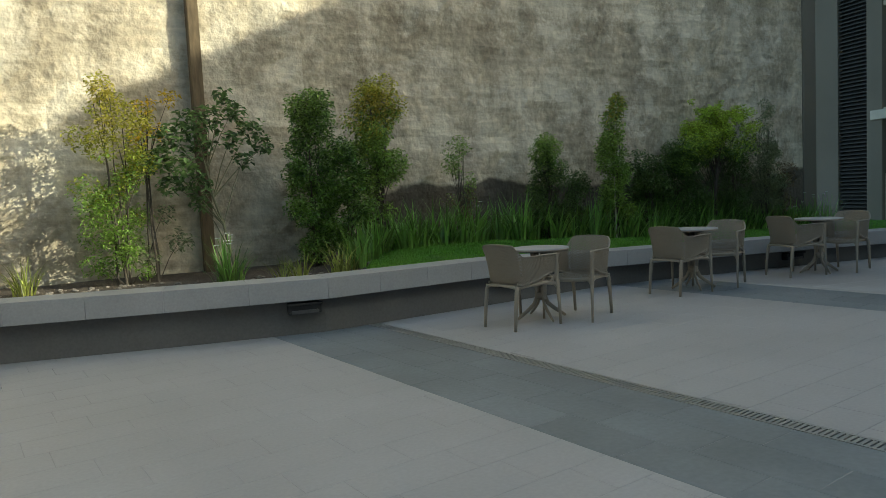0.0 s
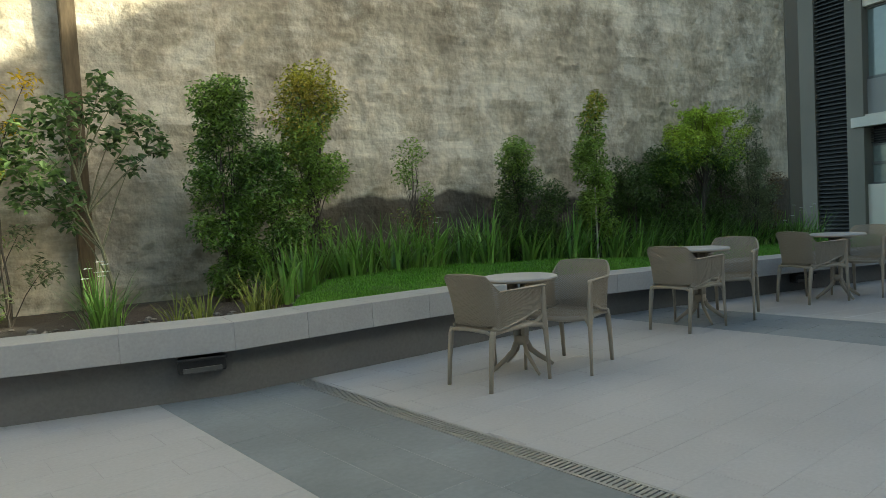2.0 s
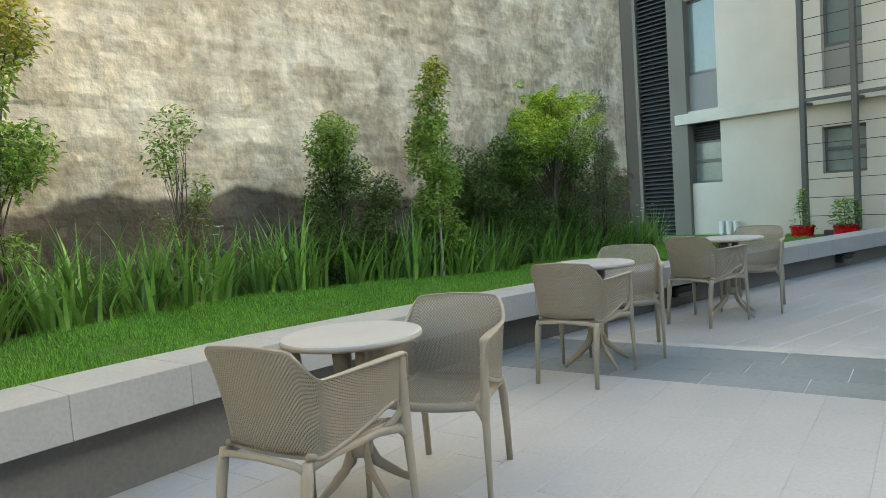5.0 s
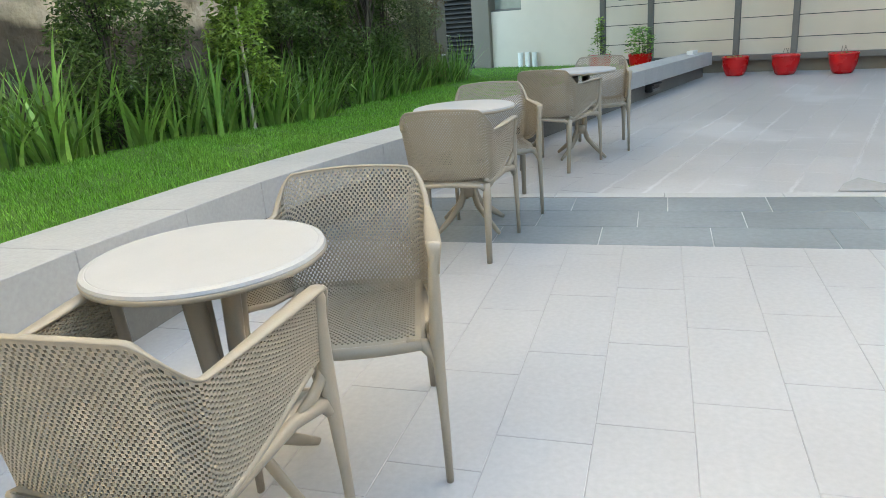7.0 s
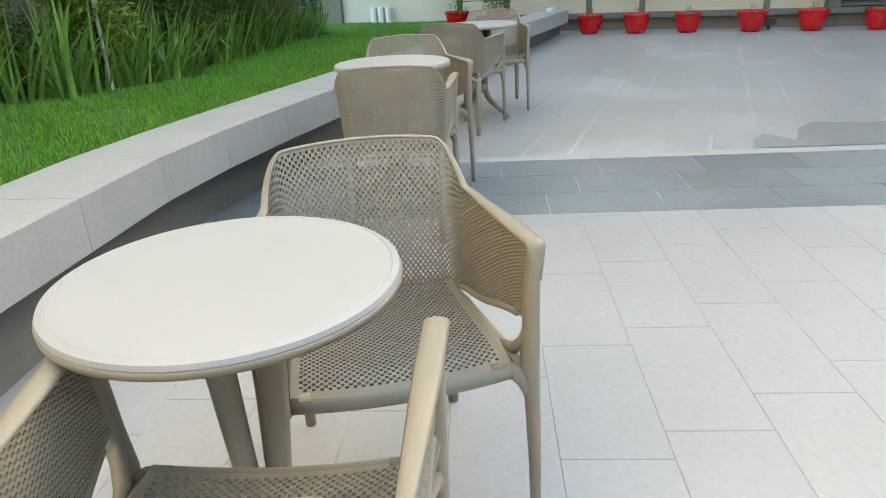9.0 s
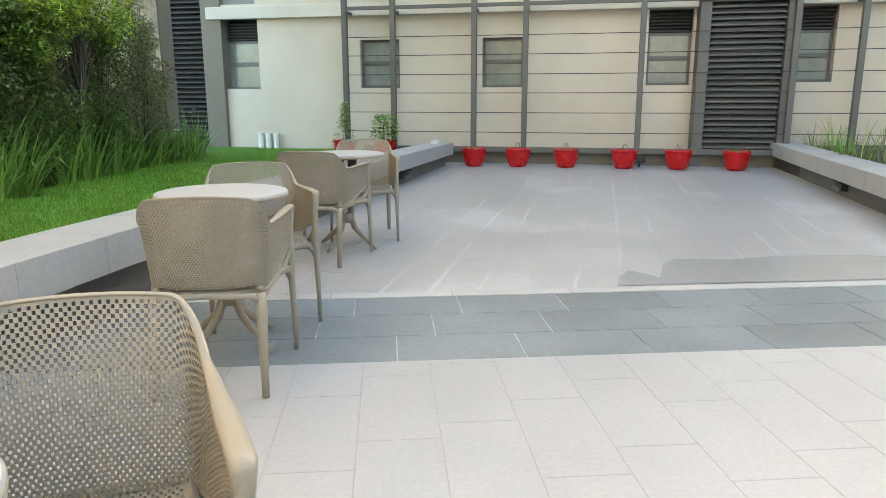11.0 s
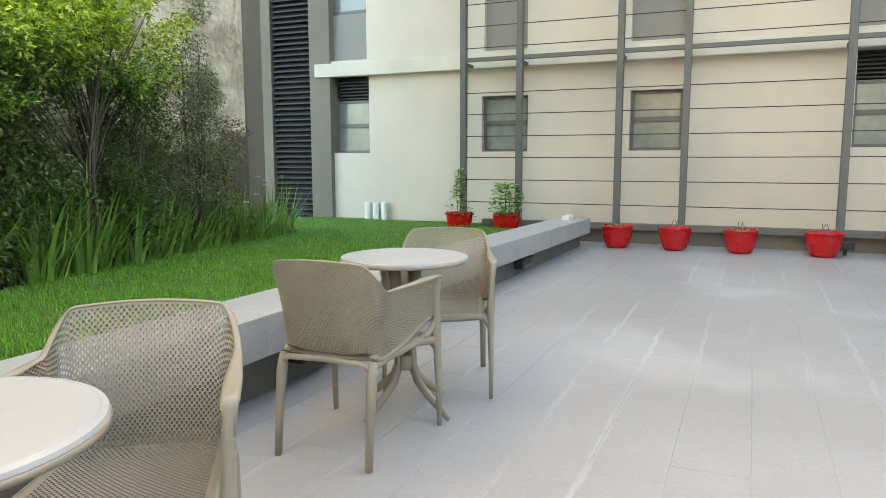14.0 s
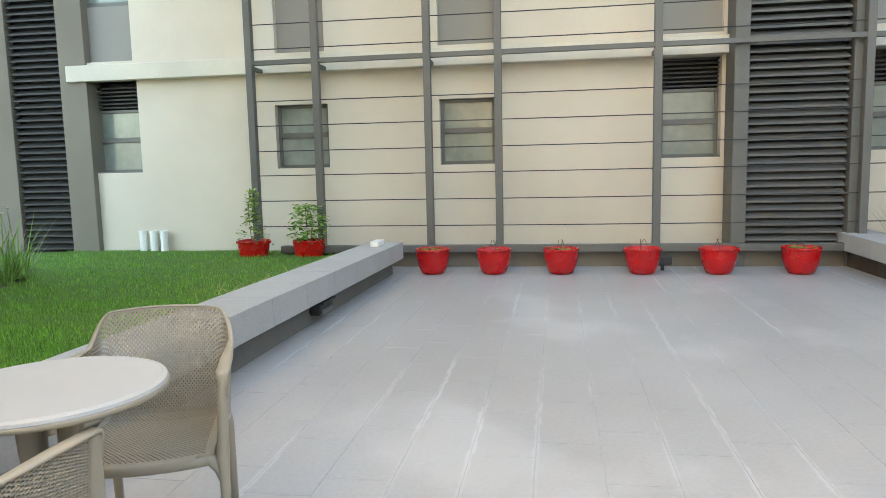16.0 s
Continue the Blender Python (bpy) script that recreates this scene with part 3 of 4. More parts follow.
            p = [c, c + Vector((0.022 * math.cos(a - 0.5), 0.022 * math.sin(a - 0.5), 0.008)), c + Vector((0.036 * math.cos(a), 0.036 * math.sin(a), 0.0)), c + Vector((0.022 * math.cos(a + 0.5), 0.022 * math.sin(a + 0.5), 0.008))]
            bm.faces.new([bm.verts.new(v) for v in p])
        part("flower", bm, M_PETAL, root, "small white blossom")
        part("stalk", tube(bmesh.new(), [(0, 0, 0), (r * 0.6 * math.cos(h), r * 0.6 * math.sin(h), hz * 0.6), (r * math.cos(h), r * math.sin(h), hz)], 0.003, 5), M_IRIS, root)
    return root


for i in range(31):
    x = 4.25 + i * 0.335 + rng.uniform(-0.08, 0.08)
    for row in range(2):
        y = lawn_edge(x) + 0.12 + row * 0.3 + rng.uniform(-0.08, 0.08)
        if y > wall_y(x) - 0.2 or x > 14.2:
            continue
        tall = float(np.interp(x, (4, 6, 10.5, 12, 14), (0.62, 0.65, 0.74, 0.6, 0.58))) * rng.uniform(0.8, 1.12)
        clump(x, y, int(rng.integers(30, 46)), tall * 1.05, 0.034, 0.15, M_IRIS, "clump of tall green sword-leaved iris at the lawn's edge", "iris", "iris_clump", flowers=2 if (i % 11 == 5 and row == 0) else 0)
for x, dy in ((14.6, 0.4), (15.1, 0.3), (13.7, 0.62)):
    clump(x, wall_y(x) - dy, 30, 0.75, 0.02, 0.1, M_IRIS, "slim clump of sword leaves by the louvre", "iris", "iris_clump", flowers=2)
for x, dy, n, ln in ((0.55, 0.55, 46, 0.42), (2.95, 0.32, 40, 0.36), (3.35, 0.22, 44, 0.46), (3.5, 0.3, 30, 0.4), (2.75, 0.25, 24, 0.3), (-0.3, 0.4, 40, 0.4)):
    clump(x, bench_y(x, BENCH_DEEP) + dy, n, ln, 0.016, 0.1, M_LIRIOPE, "low tuft of yellow-striped grassy leaves behind the bench", "liriope", "liriope_tuft", curl=1.4)
clump(2.3, bench_y(2.3, BENCH_DEEP) + 0.42, 80, 0.5, 0.02, 0.15, M_IRIS, "dark green tuft with white flowers", "agapanthus", "agapanthus_clump", flowers=7)
for x in (3.75, 4.0, 4.3):
    clump(x, bench_y(x, BENCH_DEEP) + 0.5 + 0.9 * (x - 3.75), 34, 0.62, 0.028, 0.13, M_IRIS, "clump of tall green sword-leaved iris at the lawn's edge", "iris", "iris_clump")


# pebbles lying on the bare soil
pebbles = bmesh.new()
for i in range(420):
    x = rng.uniform(-1.5, 4.6)
    y = bench_y(x, BENCH_DEEP) + rng.random() ** 1.5 * 0.8
    q = bmesh.ops.create_icosphere(pebbles, subdivisions=1, radius=rng.uniform(0.008, 0.035))
    c, fl = Vector((x, y, garden_z(x, y) - 0.02)), rng.uniform(0.4, 0.8)
    for v in q["verts"]:
        v.co = Vector((v.co.x * rng.uniform(0.85, 1.2), v.co.y, v.co.z * fl)) + c
M_PEBBLE = material("pebble", (0.24, 0.21, 0.18), 0.85, vary=0.2, scale=6, fine=60, island=0.35)
tagged(part("pebbles", pebbles, M_PEBBLE), "grey and brown pebbles scattered on the soil", "pebbles", kind="stuff")


# ---------------- shrubs and small trees ----------------
def shrub(name, x, y, stems, height, tufts, leaf, leaf_size, mat, label, category, seed, per=26, young=None, bark=M_BARK, trunk_r=0.014, broad=0.45):
    """stems: number of stems; tufts: rows of (dx, dy, z, radius) that the crown's clumps of leaves fill, with gaps between."""
    r = np.random.default_rng(seed)
    z0 = garden_z(x, y) - berm(x, y)
    root = thing(name, pose(x, y, z0), label, category)
    bm = bmesh.new()
    tips = [Vector(t[:3]) for t in tufts]
    for i in range(stems):
        a = i * 2.4 + r.uniform(0, 1)
        foot = Vector((0.05 * math.cos(a) * (stems > 1), 0.05 * math.sin(a) * (stems > 1), -0.05))
        top = Vector((tips[i % len(tips)].x * 0.5, tips[i % len(tips)].y * 0.5, height * r.uniform(0.72, 0.95)))
        pts = [foot.lerp(top, k / 6) + Vector((r.normal(0, 0.012), r.normal(0, 0.012), 0)) for k in range(7)]
        tube(bm, pts, [trunk_r * (1 - 0.75 * k / 6) for k in range(7)], 6)
        for t in tips[i::stems][:: 1 if len(tips) < 30 else 4]:
            k = int(np.clip(round(t.z / height * 5) - 1, 0, 5))
            mid = pts[k].lerp(t, 0.5) + Vector((0, 0, 0.04))
            tube(bm, [pts[k], mid, t], [trunk_r * 0.45, trunk_r * 0.3, trunk_r * 0.12], 5)
    part("stem", bm, bark, root)
    sets = {"old": ([], []), "young": ([], [])}
    for dx, dy, z, rad in tufts:
        n = int(per * (rad / 0.15) ** 2 * 10)
        for _ in range(n):
            d = Vector(r.normal(0, 1, 3)).normalized() * rad * (0.35 + 0.75 * r.random() ** 0.6)
            p = Vector((dx, dy, z)) + Vector((d.x, d.y, d.z * 0.95))
            if p.z < 0.03:
                continue
            h, pitch = r.uniform(0, 6.28), r.uniform(-0.9, 0.5)
            L = leaf_size * r.uniform(0.6, 1.25)
            along = Vector((math.cos(h) * math.cos(pitch), math.sin(h) * math.cos(pitch), math.sin(pitch)))
            side = along.cross(Vector((r.normal(0, 0.4), r.normal(0, 0.4), 1))).normalized()
            nrm = side.cross(along)
            # upper leaves get the second material: young growth, or light put into colour
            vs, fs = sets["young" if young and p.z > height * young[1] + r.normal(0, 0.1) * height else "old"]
            k = len(vs)
            w = L * broad * 0.5
            vs += [tuple(p), tuple(p + along * L * 0.45 + side * w + nrm * w * 0.35), tuple(p + along * L - nrm * L * 0.12), tuple(p + along * L * 0.45 - side * w + nrm * w * 0.35)]
            fs += [(k, k + 1, k + 2), (k, k + 2, k + 3)]
    if sets["old"][0]:
        tagged(part("foliage", mesh_of("foliage", *sets["old"]), mat, root), kind="stuff")
    if sets["young"][0]:
        tagged(part("new_growth", mesh_of("new_growth", *sets["young"]), young[0], root, "yellow-green upper leaves, young growth or painted-in top light"), kind="stuff")
    return root


def column(z0, z1, width, n, seed, rad=0.15, deep=0.6):
    """Clumps that fill an upright crown of uneven outline."""
    r = np.random.default_rng(seed)
    out = []
    for i in range(n):
        k = i / max(1, n - 1)
        w = width * (0.55 + 0.45 * math.sin(math.pi * min(1, 0.12 + 0.85 * k))) * r.uniform(0.4, 1.0)
        a = r.uniform(0, 6.28)
        out.append((w * math.cos(a), w * deep * math.sin(a), z0 + (z1 - z0) * k, rad * r.uniform(0.65, 1.25)))
    return out


def lobe(dx, z, w, h, n, seed):
    """A loose cloud of clumps of very unlike size."""
    r = np.random.default_rng(seed)
    return [(dx + w * r.normal(0, 0.5), 0.2 * r.normal(0, 1), z + h * r.normal(0, 0.5), 0.05 + 0.12 * r.random() ** 1.8) for _ in range(n)]


def at_wall(x, gap):
    return x, wall_y(x) - gap


# sun on this shrub's top is also put into yellower leaves
shrub("shrub", *at_wall(1.45, 0.75), 4, 2.0, column(0.1, 2.05, 0.42, 34, 1, 0.14), 0, 0.05, M_LEAF, "slender shrub with sunlit yellow-green top before the old wall", "shrub", 11, per=22, young=(M_LEAF_YOUNG_LIT, 0.55))
shrub("shrub", *at_wall(1.75, 0.7), 3, 2.0, [(0.05, 0, 1.85, 0.1), (0.12, 0.02, 1.6, 0.12), (-0.05, 0, 1.5, 0.1), (0.3, 0.0, 1.95, 0.1), (0.15, 0, 0.7, 0.12), (0.3, 0, 0.4, 0.14), (-0.05, 0, 0.25, 0.12)], 0, 0.06, M_LEAF_GREY, "thin bare-stemmed shrub with a few yellow leaves", "shrub", 12, per=14, young=(M_YELLOW, 0.72))
shrub("small_tree", *at_wall(2.57, 0.85), 1, 1.9, [(-0.72, 0.05, 1.28, 0.15), (-0.55, 0, 1.5, 0.17), (-0.38, -0.08, 1.66, 0.16), (-0.15, 0.05, 1.72, 0.15), (0.08, 0, 1.78, 0.13), (0.28, 0.02, 1.6, 0.14), (0.42, -0.05, 1.42, 0.12), (-0.5, -0.1, 1.2, 0.15), (-0.25, 0.08, 1.42, 0.15), (0.02, -0.05, 1.48, 0.12), (-0.62, 0.08, 1.02, 0.13), (-0.35, 0.0, 0.98, 0.14), (-0.3, 0.1, 0.8, 0.11), (0.2, 0.08, 1.28, 0.1), (0.0, 0, 1.95, 0.09)], 0, 0.085, M_LEAF_BROAD, "young broad-leaved tree with a thin pale trunk", "tree", 13, per=10, broad=0.6, trunk_r=0.02, bark=M_PALEBARK)
shrub("shrub", *at_wall(3.56, 0.8), 6, 1.95, column(0.12, 1.98, 0.26, 46, 2, 0.14), 0, 0.052, M_LEAF_MID, "dense upright small-leaved shrub with many stems", "shrub", 14, per=34, trunk_r=0.011)
shrub("shrub", *at_wall(4.0, 0.85), 5, 1.35, column(0.1, 1.4, 0.34, 34, 3, 0.14), 0, 0.05, M_LEAF_MID, "bushy bright green small-leaved shrub", "shrub", 15, per=34, trunk_r=0.01)
shrub("shrub", *at_wall(4.46, 0.75), 4, 2.15, column(0.95, 2.15, 0.34, 26, 4, 0.17) + [(0.1, 0, 0.6, 0.12), (-0.1, 0, 0.75, 0.12)], 0, 0.05, M_LEAF, "tall shrub crowned with yellow-orange young leaves", "shrub", 16, per=26, young=(M_LEAF_YOUNG_LIT, 0.8), trunk_r=0.016)
shrub("shrub", *at_wall(5.79, 0.55), 4, 1.45, column(0.45, 1.5, 0.2, 20, 5, 0.11), 0, 0.042, M_LEAF_RED, "small sparse shrub with reddish twigs", "shrub", 17, per=17, young=(M_LEAF, 0.55), trunk_r=0.009)
shrub("shrub", *at_wall(7.3, 0.6), 4, 1.5, column(0.25, 1.55, 0.27, 26, 6, 0.15), 0, 0.045, M_LEAF_DARK, "dark dense rounded shrub against the wall", "shrub", 18, per=36, young=(M_LEAF, 0.8))
shrub("shrub", *at_wall(7.8, 0.6), 4, 1.0, column(0.1, 1.0, 0.25, 16, 7, 0.15), 0, 0.045, M_LEAF_DARK, "low dark shrub against the wall", "shrub", 19, per=28)
tree = shrub("small_tree", *at_wall(8.4, 0.82), 3, 2.2, column(0.45, 1.6, 0.36, 26, 8, 0.16) + column(1.5, 2.2, 0.13, 10, 9, 0.12), 0, 0.055, M_LEAF, "young staked tree with a narrow light green top", "tree", 20, per=26, young=(M_LEAF_YOUNG_LIT, 0.93), trunk_r=0.014)
part("stake", tube(bmesh.new(), [(-0.13, -0.12, -0.05), (-0.14, -0.12, 1.0)], 0.012, 7), M_STAKE, tree, "pale wooden stake")
# light on the crown is painted: bright leaves above, duller ones below
shrub("shrub", *at_wall(10.95, 0.62), 5, 2.3, lobe(0.3, 2.0, 0.4, 0.3, 34, 40) + lobe(-0.1, 1.8, 0.42, 0.34, 32, 41) + lobe(-0.6, 1.42, 0.42, 0.22, 26, 42) + lobe(0.7, 1.75, 0.34, 0.36, 22, 43) + lobe(0.15, 1.35, 0.6, 0.2, 26, 44) + lobe(-0.95, 1.2, 0.25, 0.16, 10, 45), 0, 0.05, M_LEAF_MID, "large bushy shrub, bright on top and dark within", "shrub", 22, per=30, young=(M_LEAF_TOPLIT, 0.66), trunk_r=0.016)
# the gloom below the crown is put into these dark leaves
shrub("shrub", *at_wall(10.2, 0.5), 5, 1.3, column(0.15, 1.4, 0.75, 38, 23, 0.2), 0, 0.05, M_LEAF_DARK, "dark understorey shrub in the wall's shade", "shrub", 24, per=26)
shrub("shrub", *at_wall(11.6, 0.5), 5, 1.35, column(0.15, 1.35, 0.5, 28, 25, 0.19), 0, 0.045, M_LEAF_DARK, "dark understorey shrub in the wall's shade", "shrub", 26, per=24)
shrub("shrub", *at_wall(12.55, 0.55), 7, 2.35, column(0.35, 1.6, 0.42, 34, 27, 0.14) + column(1.5, 2.35, 0.25, 12, 28, 0.1), 0, 0.035, M_LEAF_GREY, "airy grey-green shrub of thin upright twigs", "shrub", 29, per=36, trunk_r=0.009)
shrub("shrub", *at_wall(13.2, 0.45), 5, 1.2, column(0.1, 1.2, 0.3, 18, 30, 0.14), 0, 0.04, M_LEAF_RED, "small brownish shrub near the louvre", "shrub", 31, per=18)
shrub("shrub", *at_wall(9.35, 0.62), 4, 1.2, column(0.12, 1.25, 0.4, 22, 35, 0.17), 0, 0.048, M_LEAF_DARK, "low dark shrub beside the young tree", "shrub", 36, per=26)


# ---------------- facade (in its own frame: x into the building, y along it) ----------------
def fpart(name, bm, mat, label, category, kind="structure"):
    ob = part(name, bm, mat)
    ob.matrix_world = FM
    return tagged(ob, label, category, kind=kind)


def wall_with_holes(y0, y1, z0, z1, x0, x1, holes):
    """A wall slab, with openings (ya, yb, za, zb) that go through it."""
    ys = sorted({y0, y1, *(h[0] for h in holes), *(h[1] for h in holes)})
    zs = sorted({z0, z1, *(h[2] for h in holes), *(h[3] for h in holes)})
    solid = lambda i, j: 0 <= i < len(ys) - 1 and 0 <= j < len(zs) - 1 and not any(h[0] - 1e-6 <= ys[i] and ys[i + 1] <= h[1] + 1e-6 and h[2] - 1e-6 <= zs[j] and zs[j + 1] <= h[3] + 1e-6 for h in holes)
    bm = bmesh.new()
    quad = lambda *ps: bm.faces.new([bm.verts.new(p) for p in ps])
    for i in range(len(ys) - 1):
        for j in range(len(zs) - 1):
            if not solid(i, j):
                continue
            a, b, c, d = ys[i], ys[i + 1], zs[j], zs[j + 1]
            quad((x0, b, c), (x0, a, c), (x0, a, d), (x0, b, d))
            quad((x1, a, c), (x1, b, c), (x1, b, d), (x1, a, d))
            if not solid(i - 1, j):
                quad((x0, a, c), (x1, a, c), (x1, a, d), (x0, a, d))
            if not solid(i + 1, j):
                quad((x1, b, c), (x0, b, c), (x0, b, d), (x1, b, d))
            if not solid(i, j - 1):
                quad((x0, a, c), (x0, b, c), (x1, b, c), (x1, a, c))
            if not solid(i, j + 1):
                quad((x0, b, d), (x0, a, d), (x1, a, d), (x1, b, d))
    bmesh.ops.remove_doubles(bm, verts=bm.verts, dist=1e-5)
    return bm


WINDOWS = [(7.13, 7.98, 1.3, 2.58, "w1"), (4.36, 5.11, 1.31, 2.17, "w2"), (2.1, 2.83, 1.31, 2.17, "w3"), (-0.72, 0.0, 1.33, 2.6, "w4"), (-2.92, -2.28, 1.37, 2.6, "w5")]
low_holes = [w[:4] for w in WINDOWS]
fpart("facade_wall_low", wall_with_holes(-5.0, 8.0, -0.1, 2.58, 0.0, 0.3, low_holes), M_FACADE, "cream rendered ground-floor wall with small windows", "wall")
UP = [(7.13, 8.0, 2.85, 5.2), (4.36, 5.05, 2.85, 5.2), (2.1, 2.83, 2.85, 5.2), (-0.72, 0.05, 2.85, 5.2), (-2.92, -2.28, 2.85, 5.2)]
fpart("facade_wall_high", wall_with_holes(-5.0, 8.0, 2.8, 5.4, -0.06, 0.3, UP), M_FACADE, "cream rendered upper wall with tall window bays", "wall")
fpart("facade_wall_top", boxes((-0.06, -5.0, 5.6, 0.3, 8.0, 10.5)), M_FACADE, "plain cream upper storeys", "wall")
fpart("floor_band", boxes((-0.16, -5.0, 2.58, 0.3, 8.1, 2.8), bevel=0.008), M_BAND, "pale rendered band at the first floor", "band")
fpart("floor_band_high", boxes((-0.16, -5.0, 5.4, 0.3, 8.1, 5.6), bevel=0.008), M_BAND, "pale rendered band at the second floor", "band")
fpart("facade_back", boxes((3.0, -5.0, -0.1, 3.3, 10.5, 10.5)), M_GREYWALL, "plain rear wall closing the building", "wall")
fpart("facade_end", boxes((0.3, -5.0, -0.1, 3.0, -4.7, 10.3)), M_FACADE, "plain end wall of the building", "wall")
fpart("facade_roof", boxes((0.3, -5.0, 10.3, 3.0, 10.5, 10.5)), M_GREYWALL, "flat roof slab of the building", "roof")
fpart("facade_pier", boxes((-0.1, 7.83, -0.1, 0.31, 8.24, 10.5), bevel=0.008), M_GREYWALL, "grey rendered pier beside the louvre", "pier")
fpart("facade_pier_far", boxes((-0.1, 9.04, -0.1, 0.31, 9.75, 10.5), bevel=0.008), M_GREYWALL, "grey rendered pier beside the louvre", "pier")


def louvre(name, y0, y1, z0, z1, x, pitch, label, mat, depth=0.09):
    """A panel of sloping blades before a near-black sheet that stands for the shade behind them."""
    root = thing(name, FM, label, "louvre")
    part("shade_sheet", boxes((x + depth + 0.02, y0, z0, x + depth + 0.05, y1, z1)), M_DEEP_SHADE, root)
    bm = bmesh.new()
    t = 0.022
    vs = [bm.verts.new(p) for p in ((0, y0, 0), (0, y1, 0), (depth, y1, pitch * 0.6), (depth, y0, pitch * 0.6), (0, y0, t), (0, y1, t), (depth, y1, pitch * 0.6 + t), (depth, y0, pitch * 0.6 + t))]
    for f in ((0, 1, 2, 3), (7, 6, 5, 4), (0, 4, 5, 1), (1, 5, 6, 2), (2, 6, 7, 3), (3, 7, 4, 0)):
        bm.faces.new([vs[i] for i in f])
    me = bpy.data.meshes.new("blade")
    bm.to_mesh(me)
    bm.free()
    n = int((z1 - z0) / pitch)
    for i in range(n):
        ob = part("blade", me, mat, root)
        ob.location = (x, 0, z0 + 0.02 + i * pitch)
    return root


louvre("tall_louvre", 8.245, 9.035, 0.0, 7.5, -0.06, 0.093, "tall dark grey louvre panel rising beside the old wall", M_LOUVRE)
louvre("wide_louvre", -2.06, -0.94, 0.0, 7.5, -0.36, 0.093, "wide grey louvre panel between steel posts", M_LOUVRE_GREY)


def window(w, grille):
    y0, y1, z0, z1, name = w
    top = 2.17 if not grille else 2.2
    deep = 0.1 if not grille else 0.16
    win = thing("window_1", FM, "grey aluminium sash window with two frosted panes" + (" under a dark grille" if grille else ""), "window", group="ground-floor windows", kind="structure")
    f = 0.045
    sash = part("window_frame", boxes((deep, y0, z0, deep + 0.06, y0 + f, top), (deep, y1 - f, z0, deep + 0.06, y1, top), (deep, y0 + f, z0, deep + 0.06, y1 - f, z0 + f), (deep, y0 + f, top - f, deep + 0.06, y1 - f, top), bevel=0.004), M_FRAME, win)
    mid = z0 + (top - z0) * 0.52
    part("sash_bar", boxes((deep - 0.01, y0 + f, mid - 0.035, deep + 0.05, y1 - f, mid + 0.035), bevel=0.004), M_FRAME, sash)
    part("pane", boxes((deep + 0.03, y0 + f, mid + 0.035, deep + 0.04, y1 - f, top - f)), M_BLIND, sash, "reflecting upper pane")
    part("pane", boxes((deep + 0.02, y0 + f, z0 + f, deep + 0.03, y1 - f, mid - 0.035)), M_BLIND, sash, "frosted lower pane")
    part("sill", boxes((0.005, y0, z0 - 0.002, deep, y1, z0 + 0.018), bevel=0.003), M_FRAME, win)
    if grille:
        # black sheet painted as the shade within the grille
        part("grille_back", boxes((deep + 0.06, y0, top, deep + 0.08, y1, z1)), M_DEEP_SHADE, win)
        for i in range(int((z1 - top) / 0.055)):
            z = top + 0.02 + i * 0.055
            part("grille_blade", boxes((deep - 0.03, y0, z, deep + 0.03, y1, z + 0.02)), M_LOUVRE, win)
    return win


for w in WINDOWS:
    window(w, w[4] in ("w1", "w4", "w5"))
for y0, y1, z0, z1 in UP:
    bay = thing("window_2", FM, "upper window bay with a grey infill panel below the glass", "window", group="upper window bays", kind="structure")
    part("infill_panel", boxes((0.04, y0, z0, 0.1, y1, 3.62)), M_INFILL, bay)
    part("window_frame", boxes((0.06, y0, 3.62, 0.14, y0 + 0.05, z1), (0.06, y1 - 0.05, 3.62, 0.14, y1, z1), (0.06, y0 + 0.05, 3.62, 0.14, y1 - 0.05, 3.68), (0.06, y0 + 0.05, z1 - 0.05, 0.14, y1 - 0.05, z1), bevel=0.004), M_FRAME, bay)
    part("pane", boxes((0.1, y0 + 0.05, 3.68, 0.11, y1 - 0.05, z1 - 0.05)), M_GLASS, bay)
fpart("grey_plinth", boxes((-0.4, -5.0, -0.05, -0.002, 5.0, 0.2), bevel=0.006), M_GREYWALL, "low grey plinth along the facade", "plinth")

# the steel trellis that stands before the facade, with its wires
trellis = thing("steel_trellis", FM, "grey steel trellis of posts, rails and taut wires before the facade", "trellis")
POSTS = (5.22, 4.34, 2.9, 2.02, 0.12, -2.2, -3.15)
for y in POSTS:
    upright = part("post", boxes((-0.55, y - 0.045, 0.2 if y < 4.9 else -0.02, -0.45, y + 0.045, 7.4), bevel=0.006), M_STEEL, trellis)
    part("bracket", boxes((-0.47, y - 0.03, 2.58, -0.16, y + 0.03, 2.63), bevel=0.004), M_STEEL, upright)
    part("bracket", boxes((-0.47, y - 0.03, 5.42, -0.16, y + 0.03, 5.47), bevel=0.004), M_STEEL, upright)
part("rail", boxes((-0.535, -4.95, 2.63, -0.475, 5.2, 2.69), bevel=0.005), M_STEEL, trellis)
part("rail", boxes((-0.535, -4.95, 5.47, -0.475, 5.2, 5.53), bevel=0.005), M_STEEL, trellis)
part("base_channel", boxes((-0.56, -4.95, 0.2, -0.44, 4.9, 0.29), bevel=0.006), M_STEEL, trellis)
for z in (0.547, 0.883, 1.216, 1.532, 1.858, 2.173, 2.83, 3.14, 3.46, 3.78, 4.1, 4.42, 4.74, 5.06):
    part("wire", tube(bmesh.new(), [(-0.5, -4.95, z), (-0.5, -2.0, z - 0.006), (-0.5, 1.0, z - 0.01), (-0.5, 5.22, z)], 0.007, 6), M_LOUVRE, trellis)
